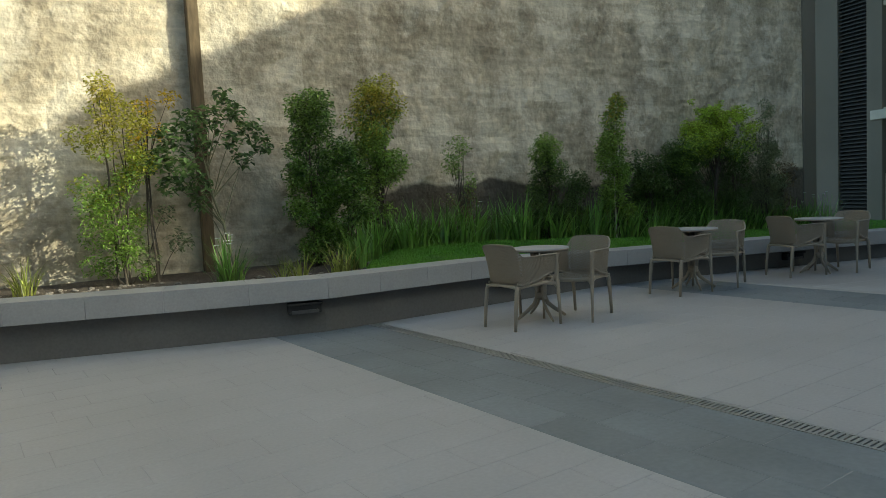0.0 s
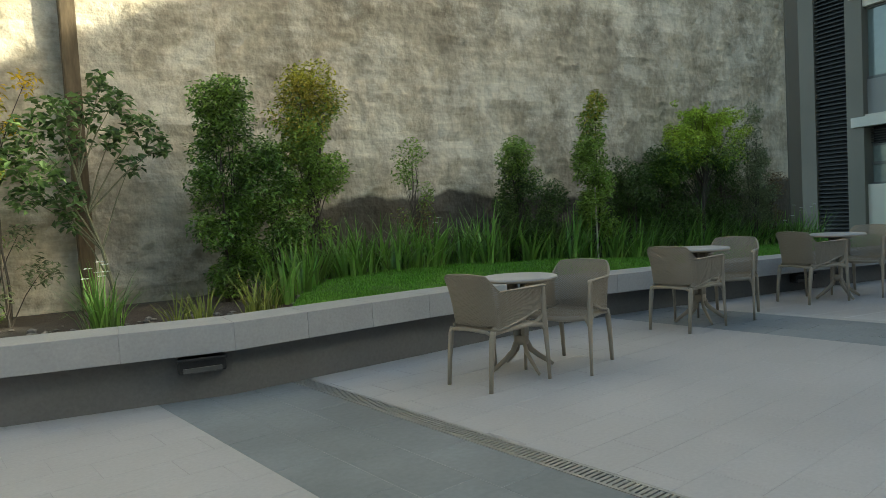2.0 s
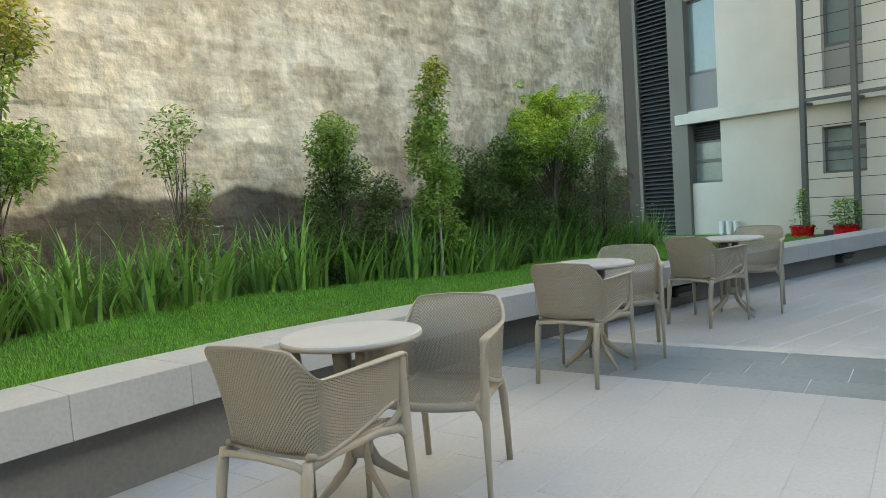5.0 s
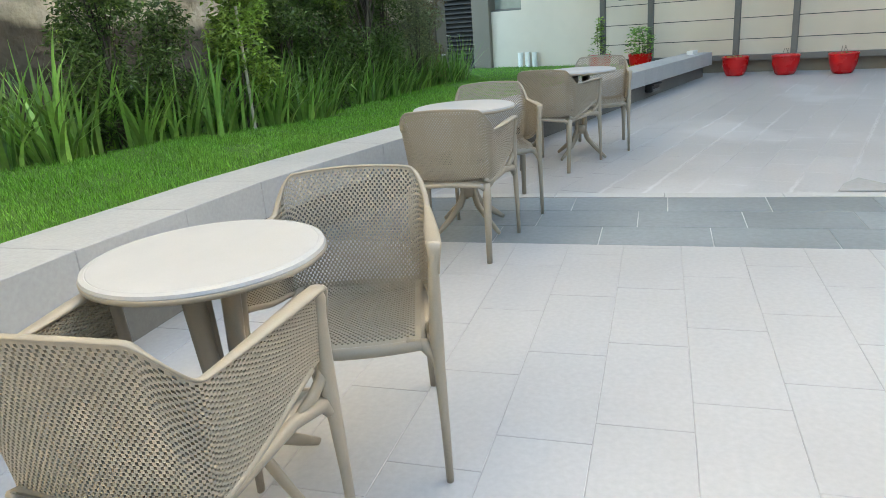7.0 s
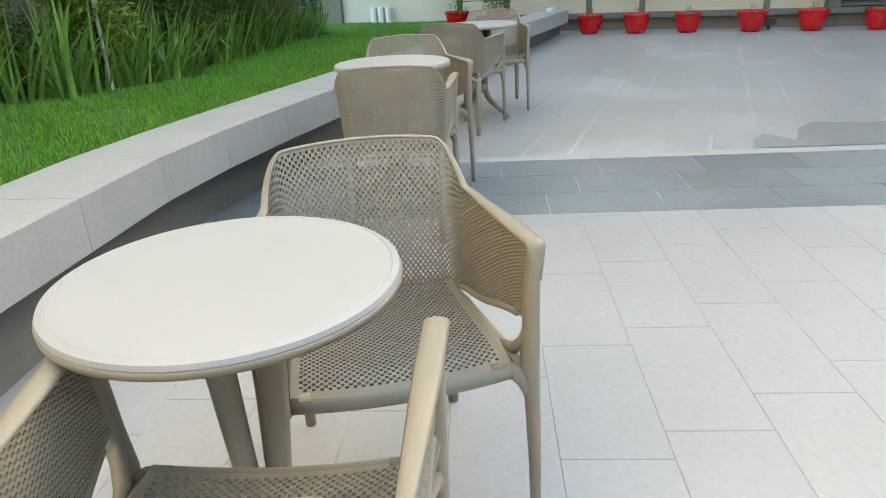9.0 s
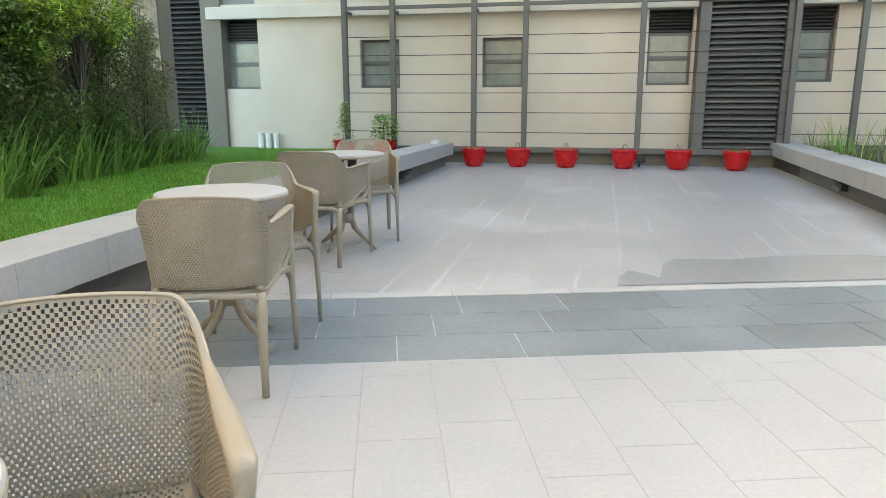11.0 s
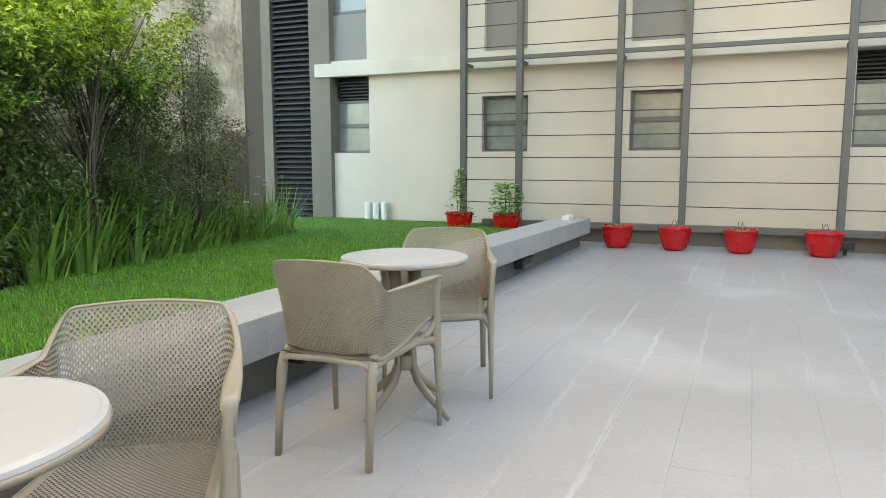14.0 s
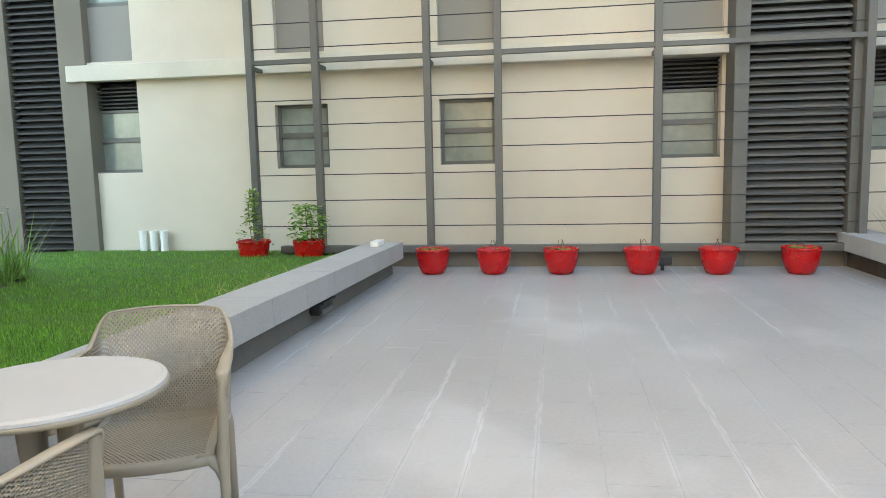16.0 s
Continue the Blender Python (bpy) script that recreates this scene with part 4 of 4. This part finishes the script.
for y0, y1 in ((-0.93, -0.76), (-2.2, -2.07)):
    fpart("louvre_jamb", boxes((-0.44, y0, -0.05, -0.02, y1, 7.5), bevel=0.006), M_STEEL, "wide grey steel jamb of the louvre", "jamb")

# ---------------- red pots ----------------
def pot_mesh():
    bm = bmesh.new()
    lathe(bm, [(0, 0.002), (0.11, 0.002), (0.132, 0.01), (0.152, 0.04), (0.175, 0.1), (0.192, 0.17), (0.2, 0.24), (0.201, 0.275), (0.208, 0.28), (0.21, 0.298), (0.204, 0.304), (0.188, 0.298), (0.182, 0.24)], 40)
    return bm


def soil_disc():
    bm = bmesh.new()
    lathe(bm, [(0.185, 0.236), (0.1, 0.248), (0, 0.25)], 24)
    return bm


def pot(x, y, z, plant, turn, label):
    root = thing("red_pot", FM @ pose(x, y, z, 0, 0, turn), label, "flower pot", group="red pots along the facade")
    part("bowl", pot_mesh(), M_POT, root, smooth=True)
    part("soil", soil_disc(), M_SOIL, root)
    for ly in (-0.225, 0.195):
        part("lug", boxes((-0.03, ly, 0.262, 0.03, ly + 0.03, 0.296), bevel=0.008), M_POT, root)
    r = np.random.default_rng(int(abs(y) * 100) + 3)
    if plant:
        vs, fs = [], []
        top = {"bush": 0.5, "vine": 0.72, "low": 0.06, "twig": 0.02}[plant]
        n = {"bush": 620, "vine": 330, "low": 50, "twig": 6}[plant]
        for _ in range(n):
            k = r.random()
            w = (0.27 * (1 - 0.6 * abs(k - 0.5)) if plant == "bush" else 0.24 * (1 - k) ** 2 + 0.05 if plant == "vine" else 0.13)
            a = r.uniform(0, 6.28)
            q = math.sqrt(r.random()) * w
            p = Vector((q * math.cos(a), q * math.sin(a), 0.25 + top * k))
            L = r.uniform(0.035, 0.08)
            h = r.uniform(0, 6.28)
            al = Vector((math.cos(h), math.sin(h), r.uniform(-0.6, 0.4))).normalized()
            sd = al.cross(Vector((r.normal(0, 0.4), r.normal(0, 0.4), 1))).normalized() * L * 0.35
            k0 = len(vs)
            vs += [tuple(p), tuple(p + al * L * 0.5 + sd), tuple(p + al * L), tuple(p + al * L * 0.5 - sd)]
            fs.append((k0, k0 + 1, k0 + 2, k0 + 3))
        part("foliage", mesh_of("foliage", vs, fs), M_LEAF if plant != "bush" else M_IRIS, root)
        bm = bmesh.new()
        for i in range(3):
            a = i * 2.1
            tube(bm, [(0.02 * math.cos(a), 0.02 * math.sin(a), 0.22), (0.05 * math.cos(a), 0.05 * math.sin(a), 0.25 + max(0.12, top) * 0.6), (0.03 * math.cos(a + 1), 0.03 * math.sin(a + 1), 0.25 + max(0.15, top))], 0.004, 5)
        part("stem", bm, M_BARK, root)
    return root


for y, plant in ((2.8, "low"), (2.06, "twig"), (1.27, "low"), (0.34, "twig"), (-0.5, "twig"), (-1.38, "low")):
    pot(-1.0, y, 0.0, plant, y * 40, "glossy red plastic pot with scant seedlings on the terrace")
pot(-0.72, 5.2, 0.09, "vine", 10, "glossy red pot with a climbing plant on the lawn")
pot(-0.72, 4.45, 0.09, "bush", 50, "glossy red pot with a leafy bush on the lawn")

for y in (7.14, 6.98, 6.82):
    pipe = thing("white_pipe", FM @ pose(-0.09, y, 0.1), "short white plastic pipe stub standing by the wall", "pipe", group="white pipe stubs")
    part("barrel", lathe(bmesh.new(), [(0.05, 0), (0.052, 0.34), (0.058, 0.345), (0.058, 0.37), (0.046, 0.37), (0.044, 0.3), (0, 0.3)], 20), M_WHITE, pipe, smooth=False)
floodlight = thing("floodlight", FM @ pose(-0.82, 0.08, 0.13), "small black floodlight by the plinth", "lamp")
part("housing", boxes((-0.06, -0.09, -0.05, 0.06, 0.09, 0.05), bevel=0.012), M_DARKMETAL, floodlight)
part("bracket", boxes((0.05, -0.02, -0.13, 0.08, 0.02, 0.0), bevel=0.004), M_DARKMETAL, floodlight)
white_box = thing("junction_box", pose(15.55, bench_y(15.55, 0.2), bench_z(15.55), 0, 0, -17), "small white box lying on the bench end", "box")
part("body", boxes((-0.14, -0.05, 0.0, 0.14, 0.05, 0.06), bevel=0.008), M_WHITE, white_box)

# second bed behind the short bench
verts = [(15.75, -2.1, 0.33), (7.5, 0.3, 0.33), (7.0, -1.4, 0.36), (15.3, -4.2, 0.36), (15.75, -2.1, -0.05), (7.5, 0.3, -0.05), (7.0, -1.4, -0.05), (15.3, -4.2, -0.05)]
tagged(part("soil_bed_south", mesh_of("soil_bed_south", verts, [(0, 1, 2, 3)[::-1], (0, 4, 5, 1), (1, 5, 6, 2), (2, 6, 7, 3), (3, 7, 4, 0)]), M_SOIL), "bare soil of the second bed", "planting bed", kind="structure")
for i in range(12):
    x = 14.6 - i * 0.45
    y = -2.05 + (15.0 - x) * 0.32 - 0.2 - rng.uniform(0, 0.3)
    clump(x, y, 26, rng.uniform(0.45, 0.75), 0.014, 0.09, M_LEAF_GREY if i % 3 == 0 else M_IRIS, "thin grassy tuft in the second bed", "grass tuft", "grass_tuft", z=0.33)


# ---------------- chairs ----------------
def shell_point(u, v):
    """The chair's wrap-round shell: u runs from one arm's tip round the back to the other's, v from its lower to its upper edge."""
    s = abs(u - 0.5) * 2                      # 0 at the back's middle, 1 at the arm's tip
    side = 1 if u < 0.5 else -1
    if s < 0.36:
        k = s / 0.36
        x, y = -0.27 + 0.014 * k * k, 0.197 * k
    elif s < 0.52:
        k = (s - 0.36) / 0.16
        a = k * math.pi / 2
        x, y = -0.256 + 0.08 * (1 - math.cos(a)), 0.197 + 0.05 * math.sin(a)
    else:
        k = (s - 0.52) / 0.48
        x, y = -0.176 + 0.413 * k, 0.247 + 0.034 * k
    step = lambda a, b, q: (lambda w: w * w * (3 - 2 * w))(min(1, max(0, (q - a) / (b - a))))
    top = 0.792 - 0.012 * min(1, s / 0.36) ** 2 - 0.108 * step(0.335, 0.535, s) + 0.004 * step(0.6, 1.0, s)
    low = 0.41 + 0.025 * step(0.45, 0.7, s) + 0.075 * step(0.62, 1.0, s)
    z = low + (top - low) * v
    lean = (0.792 - z) / 0.37                 # lower down the shell draws in
    back = 1 - step(0.36, 0.6, s)
    x += 0.075 * lean * back + 0.012 * math.sin(math.pi * v) * back
    y *= 1 - (0.17 * lean) * (0.6 + 0.4 * back)
    return Vector((x, side * y, z))


def seat_point(u, v):
    x = -0.205 + 0.445 * u
    y = (v - 0.5) * (0.385 + 0.055 * u)
    q = (v - 0.5) * 2
    return Vector((x, y, 0.42 + 0.014 * (u - 0.5) + 0.016 * q * q - 0.012 + 0.02 * max(0, 0.15 - u) / 0.15 - 0.012 * max(0, u - 0.85) / 0.15))


def perforated(name, f, nu, nv, thick, hole, border):
    """A sheet f(u, v) pierced by rows of holes set out in quincunx, with two faces and the walls of each hole."""
    verts, faces = [], []
    e = 1e-3

    def both(u, v):
        p = f(u, v)
        n = (f(min(1, u + e), v) - f(max(0, u - e), v)).cross(f(u, min(1, v + e)) - f(u, max(0, v - e)))
        n = n.normalized() * thick * 0.5 if n.length > 1e-12 else Vector((0, 0, thick * 0.5))
        return p + n, p - n

    grid = [[both(i / nu, j / nv) for j in range(nv + 1)] for i in range(nu + 1)]
    index = {}
    for i in range(nu + 1):
        for j in range(nv + 1):
            index[i, j] = len(verts)
            verts += [tuple(grid[i][j][0]), tuple(grid[i][j][1])]
    for i in range(nu):
        for j in range(nv):
            c = [index[i, j], index[i + 1, j], index[i + 1, j + 1], index[i, j + 1]]
            solid = i < border or j < border or i >= nu - border or j >= nv - border or (i + j) % 2
            if solid:
                faces += [tuple(c), tuple(k + 1 for k in c[::-1])]
                continue
            mids = []
            for s in (0, 1):
                q = [grid[a][b][s] for a, b in ((i, j), (i + 1, j), (i + 1, j + 1), (i, j + 1))]
                m = sum(q, Vector()) / 4
                mids.append(len(verts))
                verts += [tuple(m + (p - m) * hole) for p in q]
            a, b = mids
            for k in range(4):
                n = (k + 1) % 4
                faces += [(c[k], c[n], a + n, a + k), (c[n] + 1, c[k] + 1, b + k, b + n), (a + k, a + n, b + n, b + k)]
    return mesh_of(name, verts, faces)


def dining_chair():
    root = thing("dining_chair", pose(0, 0, 0), "taupe moulded resin armchair with a perforated seat and back", "chair", group="chairs at the terrace tables")
    shell = part("backrest", perforated("backrest", shell_point, 150, 44, 0.009, 0.86, 1), M_RESIN, root, "perforated wrap-round back and arms", smooth=False)
    seat = part("seat", perforated("seat", seat_point, 56, 54, 0.006, 0.84, 2), M_RESIN, root, "perforated seat", smooth=False)
    rim = [shell_point(i / 120, 1.0) + Vector((0, 0, 0.001)) for i in range(121)]
    arm = [min(1, max(0, (abs(i - 60) / 60 - 0.5) / 0.35)) for i in range(121)]
    down = [Vector((0.008, 0, -0.003)), Vector((0.013, 0, -0.011)), Vector((0.014, 0, -0.03)), Vector((0.013, 0, -0.075))]
    rim = [rim[0] + d for d in down[::-1]] + rim + [rim[-1] + d for d in down]
    part("top_rim", tube(bmesh.new(), rim, [0.011, 0.016, 0.0185, 0.02] + [0.009 + 0.012 * k for k in arm] + [0.02, 0.0185, 0.016, 0.011], 10, 0.42, up=(0, 0.01, 1)), M_RESIN, shell, smooth=True)
    low = [shell_point(0.03 + 0.94 * i / 80, 0.0) for i in range(81)]
    part("lower_rim", tube(bmesh.new(), low, 0.0095, 8), M_RESIN, shell, smooth=True)
    edge = [seat_point(1, k / 10) for k in range(11)]
    bm = tube(bmesh.new(), [p + Vector((0.006, 0, -0.012)) for p in edge], [0.017] * 11, 8, 1.0)
    part("front_rail", bm, M_RESIN, seat, smooth=True)
    for s in (1, -1):
        side = [seat_point(k / 10, 0.5 + 0.5 * s) for k in range(11)]
        part("side_rail", tube(bmesh.new(), [p + Vector((0, 0, -0.012)) for p in side], 0.014, 8), M_RESIN, seat, smooth=True)
    part("back_rail", tube(bmesh.new(), [(-0.222, 0.203, 0.375), (-0.238, 0.165, 0.402), (-0.242, 0, 0.41), (-0.238, -0.165, 0.402), (-0.222, -0.203, 0.375)], 0.013, 8), M_RESIN, root, smooth=True)
    for s in (1, -1):
        tip, foot_in = shell_point(0.0 if s > 0 else 1.0, 1.0), shell_point(0.0 if s > 0 else 1.0, 0.0)
        # the front leg: a broad blade that runs on into the arm's rounded end
        pts = [(0.272, s * 0.266, 0.0), (0.266, s * 0.265, 0.18), (0.256, s * 0.262, 0.34), (0.247, s * 0.26, 0.42), (foot_in.x + 0.006, s * (abs(foot_in.y) + 0.004), 0.5), (tip.x + 0.004, s * (abs(tip.y) - 0.006), 0.6), (tip.x + 0.001, s * abs(tip.y), tip.z - 0.022), (tip.x - 0.006, s * abs(tip.y), tip.z + 0.006)]
        part("leg", tube(bmesh.new(), pts, [0.0155, 0.0185, 0.023, 0.029, 0.025, 0.022, 0.021, 0.012], 12, 0.68, up=(0, 1, 0)), M_RESIN, root, smooth=True)
        knee = [(0.256, s * 0.262, 0.335), (0.25, s * 0.25, 0.38), (0.244, s * 0.226, 0.404), (0.24, s * 0.18, 0.411)]
        part("gusset", tube(bmesh.new(), knee, [0.012, 0.019, 0.019, 0.014], 8), M_RESIN, root, smooth=True)
        side = [(0.252, s * 0.262, 0.35), (0.222, s * 0.25, 0.398), (0.12, s * 0.226, 0.408), (-0.1, s * 0.208, 0.402), (-0.2, s * 0.2, 0.388)]
        part("side_beam", tube(bmesh.new(), side, [0.013, 0.021, 0.017, 0.015, 0.014], 8, 1.0), M_RESIN, root, smooth=True)
        web = [(0.244, s * 0.263, 0.52), (0.226, s * 0.256, 0.462), (0.196, s * 0.243, 0.428), (0.14, s * 0.23, 0.415)]
        part("web", tube(bmesh.new(), web, [0.01, 0.014, 0.014, 0.008], 8), M_RESIN, root, smooth=True)
        pts = [(-0.268, s * 0.205, 0.0), (-0.25, s * 0.204, 0.2), (-0.228, s * 0.202, 0.35), (-0.215, s * 0.2, 0.41)]
        part("leg", tube(bmesh.new(), pts, [0.015, 0.018, 0.022, 0.017], 10), M_RESIN, root, smooth=True)
    return root


CHAIRS = [(4.362, 5.082, 3), (5.083, 4.98, 195.5), (6.915, 5.153, 1), (7.78, 5.147, 196), (9.065, 4.914, -16), (9.89, 4.643, 181)]
first = dining_chair()
first.matrix_world = pose(CHAIRS[0][0], CHAIRS[0][1], 0, 0, 0, CHAIRS[0][2])
for x, y, turn in CHAIRS[1:]:
    copy_thing(first, pose(x, y, 0, 0, 0, turn))


# ---------------- tables ----------------
def bistro_table():
    root = thing("bistro_table", pose(0, 0, 0), "round white-topped bistro table on four splayed taupe legs", "table", group="round terrace tables")
    R = 0.292
    top = part("tabletop", lathe(bmesh.new(), [(0, 0.712), (R - 0.012, 0.712), (R - 0.002, 0.717), (R, 0.724), (R - 0.003, 0.7315), (R - 0.014, 0.7345), (R - 0.016, 0.7332), (R - 0.019, 0.7345), (R - 0.03, 0.7352), (0, 0.7352)], 72), M_TABLE, root)
    part("rim", lathe(bmesh.new(), [(R - 0.006, 0.706), (R + 0.001, 0.709), (R + 0.002, 0.719), (R - 0.001, 0.7222), (R - 0.006, 0.7222)], 72), M_RESIN, top, smooth=True)
    part("fixing_plate", boxes((-0.13, -0.13, 0.692, 0.13, 0.13, 0.711), bevel=0.006), M_DARKMETAL, root)
    for k in range(4):
        a = k * math.pi / 2 + 0.5
        c, s = math.cos(a), math.sin(a)
        prof = ((0.066, 0.694), (0.062, 0.6), (0.051, 0.45), (0.04, 0.32), (0.04, 0.23), (0.075, 0.155), (0.14, 0.1), (0.21, 0.05), (0.262, 0.014))
        pts = [(c * r, s * r, z) for r, z in prof]
        part("leg", tube(bmesh.new(), pts, [0.034, 0.032, 0.029, 0.026, 0.024, 0.023, 0.021, 0.018, 0.013], 10, 0.6, up=(-s, c, 0.01)), M_RESIN, root, smooth=True)
    part("collar", lathe(bmesh.new(), [(0.03, 0.2), (0.052, 0.205), (0.054, 0.27), (0.03, 0.275)], 20), M_RESIN, root, smooth=True)
    return root


TABLES = [(4.733, 5.18, 43), (7.275, 5.202, 25), (9.425, 4.764, 28)]
first = bistro_table()
first.matrix_world = pose(*TABLES[1][:2], 0, 0, 0, TABLES[1][2])
copy_thing(first, pose(*TABLES[2][:2], 0, 0, 0, TABLES[2][2]))
low_table = copy_thing(first, pose(*TABLES[0][:2], 0, 0, 0, TABLES[0][2]))
low_table.scale = (1, 1, 0.972)                # its legs are screwed in a little further

# ---------------- paving ----------------
floor = thing("floor", pose(0, 0, 0), "terrace paving of pale stone tiles with bands of slate", "floor", kind="structure")
S1, S2 = (2.44, 3.38), (6.99, 8.0)       # the two slate bands, along y


def tile_mesh(lx, ly):
    bm = bmesh.new()
    vs = []
    e, h = 0.0018, 0.02
    for z, i in ((-h, 0), (-0.0015, 0), (0, e)):
        vs.append([bm.verts.new(p) for p in ((i, i, z), (lx - i, i, z), (lx - i, ly - i, z), (i, ly - i, z))])
    for a, b in zip(vs, vs[1:]):
        for k in range(4):
            bm.faces.new((a[k], a[(k + 1) % 4], b[(k + 1) % 4], b[k]))
    bm.faces.new(vs[-1])
    me = bpy.data.meshes.new("tile")
    bm.to_mesh(me)
    bm.free()
    return me


def stop_y(x):
    return bench_y(x, 0.2)


def lay(x0, x1, y0, y1, lx, ly, along_x, mat, name, frame_m=None, keep=None, phase=0.0, near=None, GAP=0.002):
    """Rows of tiles in running bond; those far off are joined into one mesh."""
    me = tile_mesh(lx - GAP, ly - GAP)
    me.materials.append(mat)
    far_v, far_f = [], []
    m = frame_m or Matrix()
    across, length = (ly, lx) if along_x else (lx, ly)
    a0, a1, b0, b1 = (y0, y1, x0, x1) if along_x else (x0, x1, y0, y1)
    n = int(round((a1 - a0) / across))
    shift = (0.0, 0.33, 0.62, 0.2, 0.5, 0.8)
    for r in range(n):
        b = b0 - length * (shift[r % 6] + phase) % length - length
        while b < b1:
            p, q = (b, a0 + r * across) if along_x else (a0 + r * across, b)
            ca, cb = max(b, b0), min(b + length, b1)
            if cb - ca > 0.03:
                lo = (ca, q) if along_x else (p, ca)
                hi = (cb, q + across) if along_x else (p + across, cb)
                mid = m @ Vector(((lo[0] + hi[0]) / 2, (lo[1] + hi[1]) / 2, 0))
                if keep is None or keep(mid):
                    whole = cb - ca > length - 1e-4
                    if whole and near and near(mid):
                        ob = part(name, me, mat, floor)
                        ob.matrix_local = m @ Matrix.Translation((lo[0], lo[1], 0.0))
                    else:
                        k = len(far_v)
                        for z, i in ((-0.02, 0), (-0.0015, 0), (0, 0.0018)):
                            far_v += [tuple(m @ Vector(c)) for c in ((lo[0] + i, lo[1] + i, z), (hi[0] - GAP - i, lo[1] + i, z), (hi[0] - GAP - i, hi[1] - GAP - i, z), (lo[0] + i, hi[1] - GAP - i, z))]
                        for w in (0, 4):
                            far_f += [(k + w + s, k + w + (s + 1) % 4, k + w + 4 + (s + 1) % 4, k + w + 4 + s) for s in range(4)]
                        far_f.append((k + 8, k + 9, k + 10, k + 11))
            b += length
    if far_v:
        tagged(part(name + "_field", mesh_of(name + "_field", far_v, far_f), mat, floor), kind="stuff")


for x0, x1 in ((-6.0, S1[0]), S1, (3.52, S2[0]), S2, (8.11, 15.2)):
    tagged(part("joint_fill", boxes((x0, -6.0, -0.0295, x1, 4.6 if x1 > 9 else 6.2, -0.0035 if (x0, x1) == S2 else -0.0018)), M_GROUT_PALE if (x0, x1) == S2 else M_GROUT, floor), kind="stuff")
under = lambda p: p.y < stop_y(p.x) + 0.3
lay(*S1, -3.0, 6.6, 0.3133, 0.588, False, M_SLATE, "slate", keep=under, GAP=0.003, near=lambda p: p.y > 0.5)
lay(*S2, -3.0, 6.6, 0.3367, 0.588, False, M_SLATE, "slate", keep=under, GAP=0.006, phase=0.37, near=lambda p: p.y > 0.5)
lay(-6.0, S1[0], -6.0, 8.0, 0.565, 0.2877, True, M_TILE, "tile", keep=under, near=lambda p: p.x > 0.5 and p.y > 2)
lay(3.52, S2[0], -6.07, 6.59, 0.565, 0.2877, True, M_TILE, "tile", keep=under, phase=0.15, near=lambda p: p.y > 2.2)
EM = pose(8.11, 4.6, 0, 0, 0, -17.3)
lay(-3.0, 9.6, -9.0, 3.0, 0.565, 0.2877, True, M_TILE_BLOOM, "tile", frame_m=EM, phase=0.3,
    keep=lambda p: p.x > 8.3 and under(p) and p.x < facade_x(p.y) - 0.1, near=lambda p: 8.4 < p.x < 13.0 and p.y > 2.6)
tagged(part("tile_cut_row", boxes((8.11, -6.0, -0.02, 8.9, 6.3, -0.0012)), M_TILE_BLOOM, floor), kind="stuff")
for x0, x1, y1 in ((3.38, 3.52, 6.3),):
    drain = thing("channel_drain", pose(0, 0, 0), "narrow slotted metal channel drain beside the slate band", "drain")
    part("edge", boxes((x0 + 0.004, -6.0, -0.02, x0 + 0.022, y1, 0.001), (x1 - 0.022, -6.0, -0.02, x1 - 0.004, y1, 0.001)), M_GRATE, drain)
    part("gutter", boxes((x0 + 0.022, -6.0, -0.028, x1 - 0.022, y1, -0.018)), M_DEEP_SHADE, drain)
    bm = bmesh.new()
    for i in range(int((y1 + 3) / 0.03)):
        y = -3 + i * 0.03
        box(bm, x0 + 0.022, y, -0.014, x1 - 0.022, y + 0.019, -0.0005)
    tagged(part("slats", bm, M_GRATE, drain), kind="stuff")

for i in range(17):
    y = -6.0 + i * 0.72
    ob = part("edging", boxes((8.003, y, -0.02, 8.107, y + 0.717, 0.0015), bevel=0.002), M_EDGE, floor)
# water standing on the pale tiles past the second band
outline = ((8.125, 3.04), (8.34, 2.96), (8.5, 2.84), (8.3, 2.7), (8.62, 2.56), (8.8, 2.4), (8.74, 2.0), (8.83, 1.6), (8.8, 1.0), (8.6, 0.4), (8.125, 0.1))
bm = bmesh.new()
bm.faces.new([bm.verts.new((x, y, 0.0028)) for x, y in outline])
bmesh.ops.recalc_face_normals(bm, faces=bm.faces)
tagged(part("puddle", bm, M_WET), "thin sheet of standing water on the pale tiles", "puddle")

rows = []
for _ in range(26):
    x = rng.uniform(12.6, 14.4)
    rows.append((x, bench_y(x, BENCH_DEEP) + rng.uniform(0.02, 0.3), garden_z(x, bench_y(x, BENCH_DEEP)) + 0.05, rng.uniform(0.25, 0.5), 0.008, rng.uniform(-0.6, 0.9), 1.25, 0.4))
blades("dry_blades", rows, M_LIRIOPE, "pale dry grass blades fallen over the lawn's edge", "dry grass", segs=4)
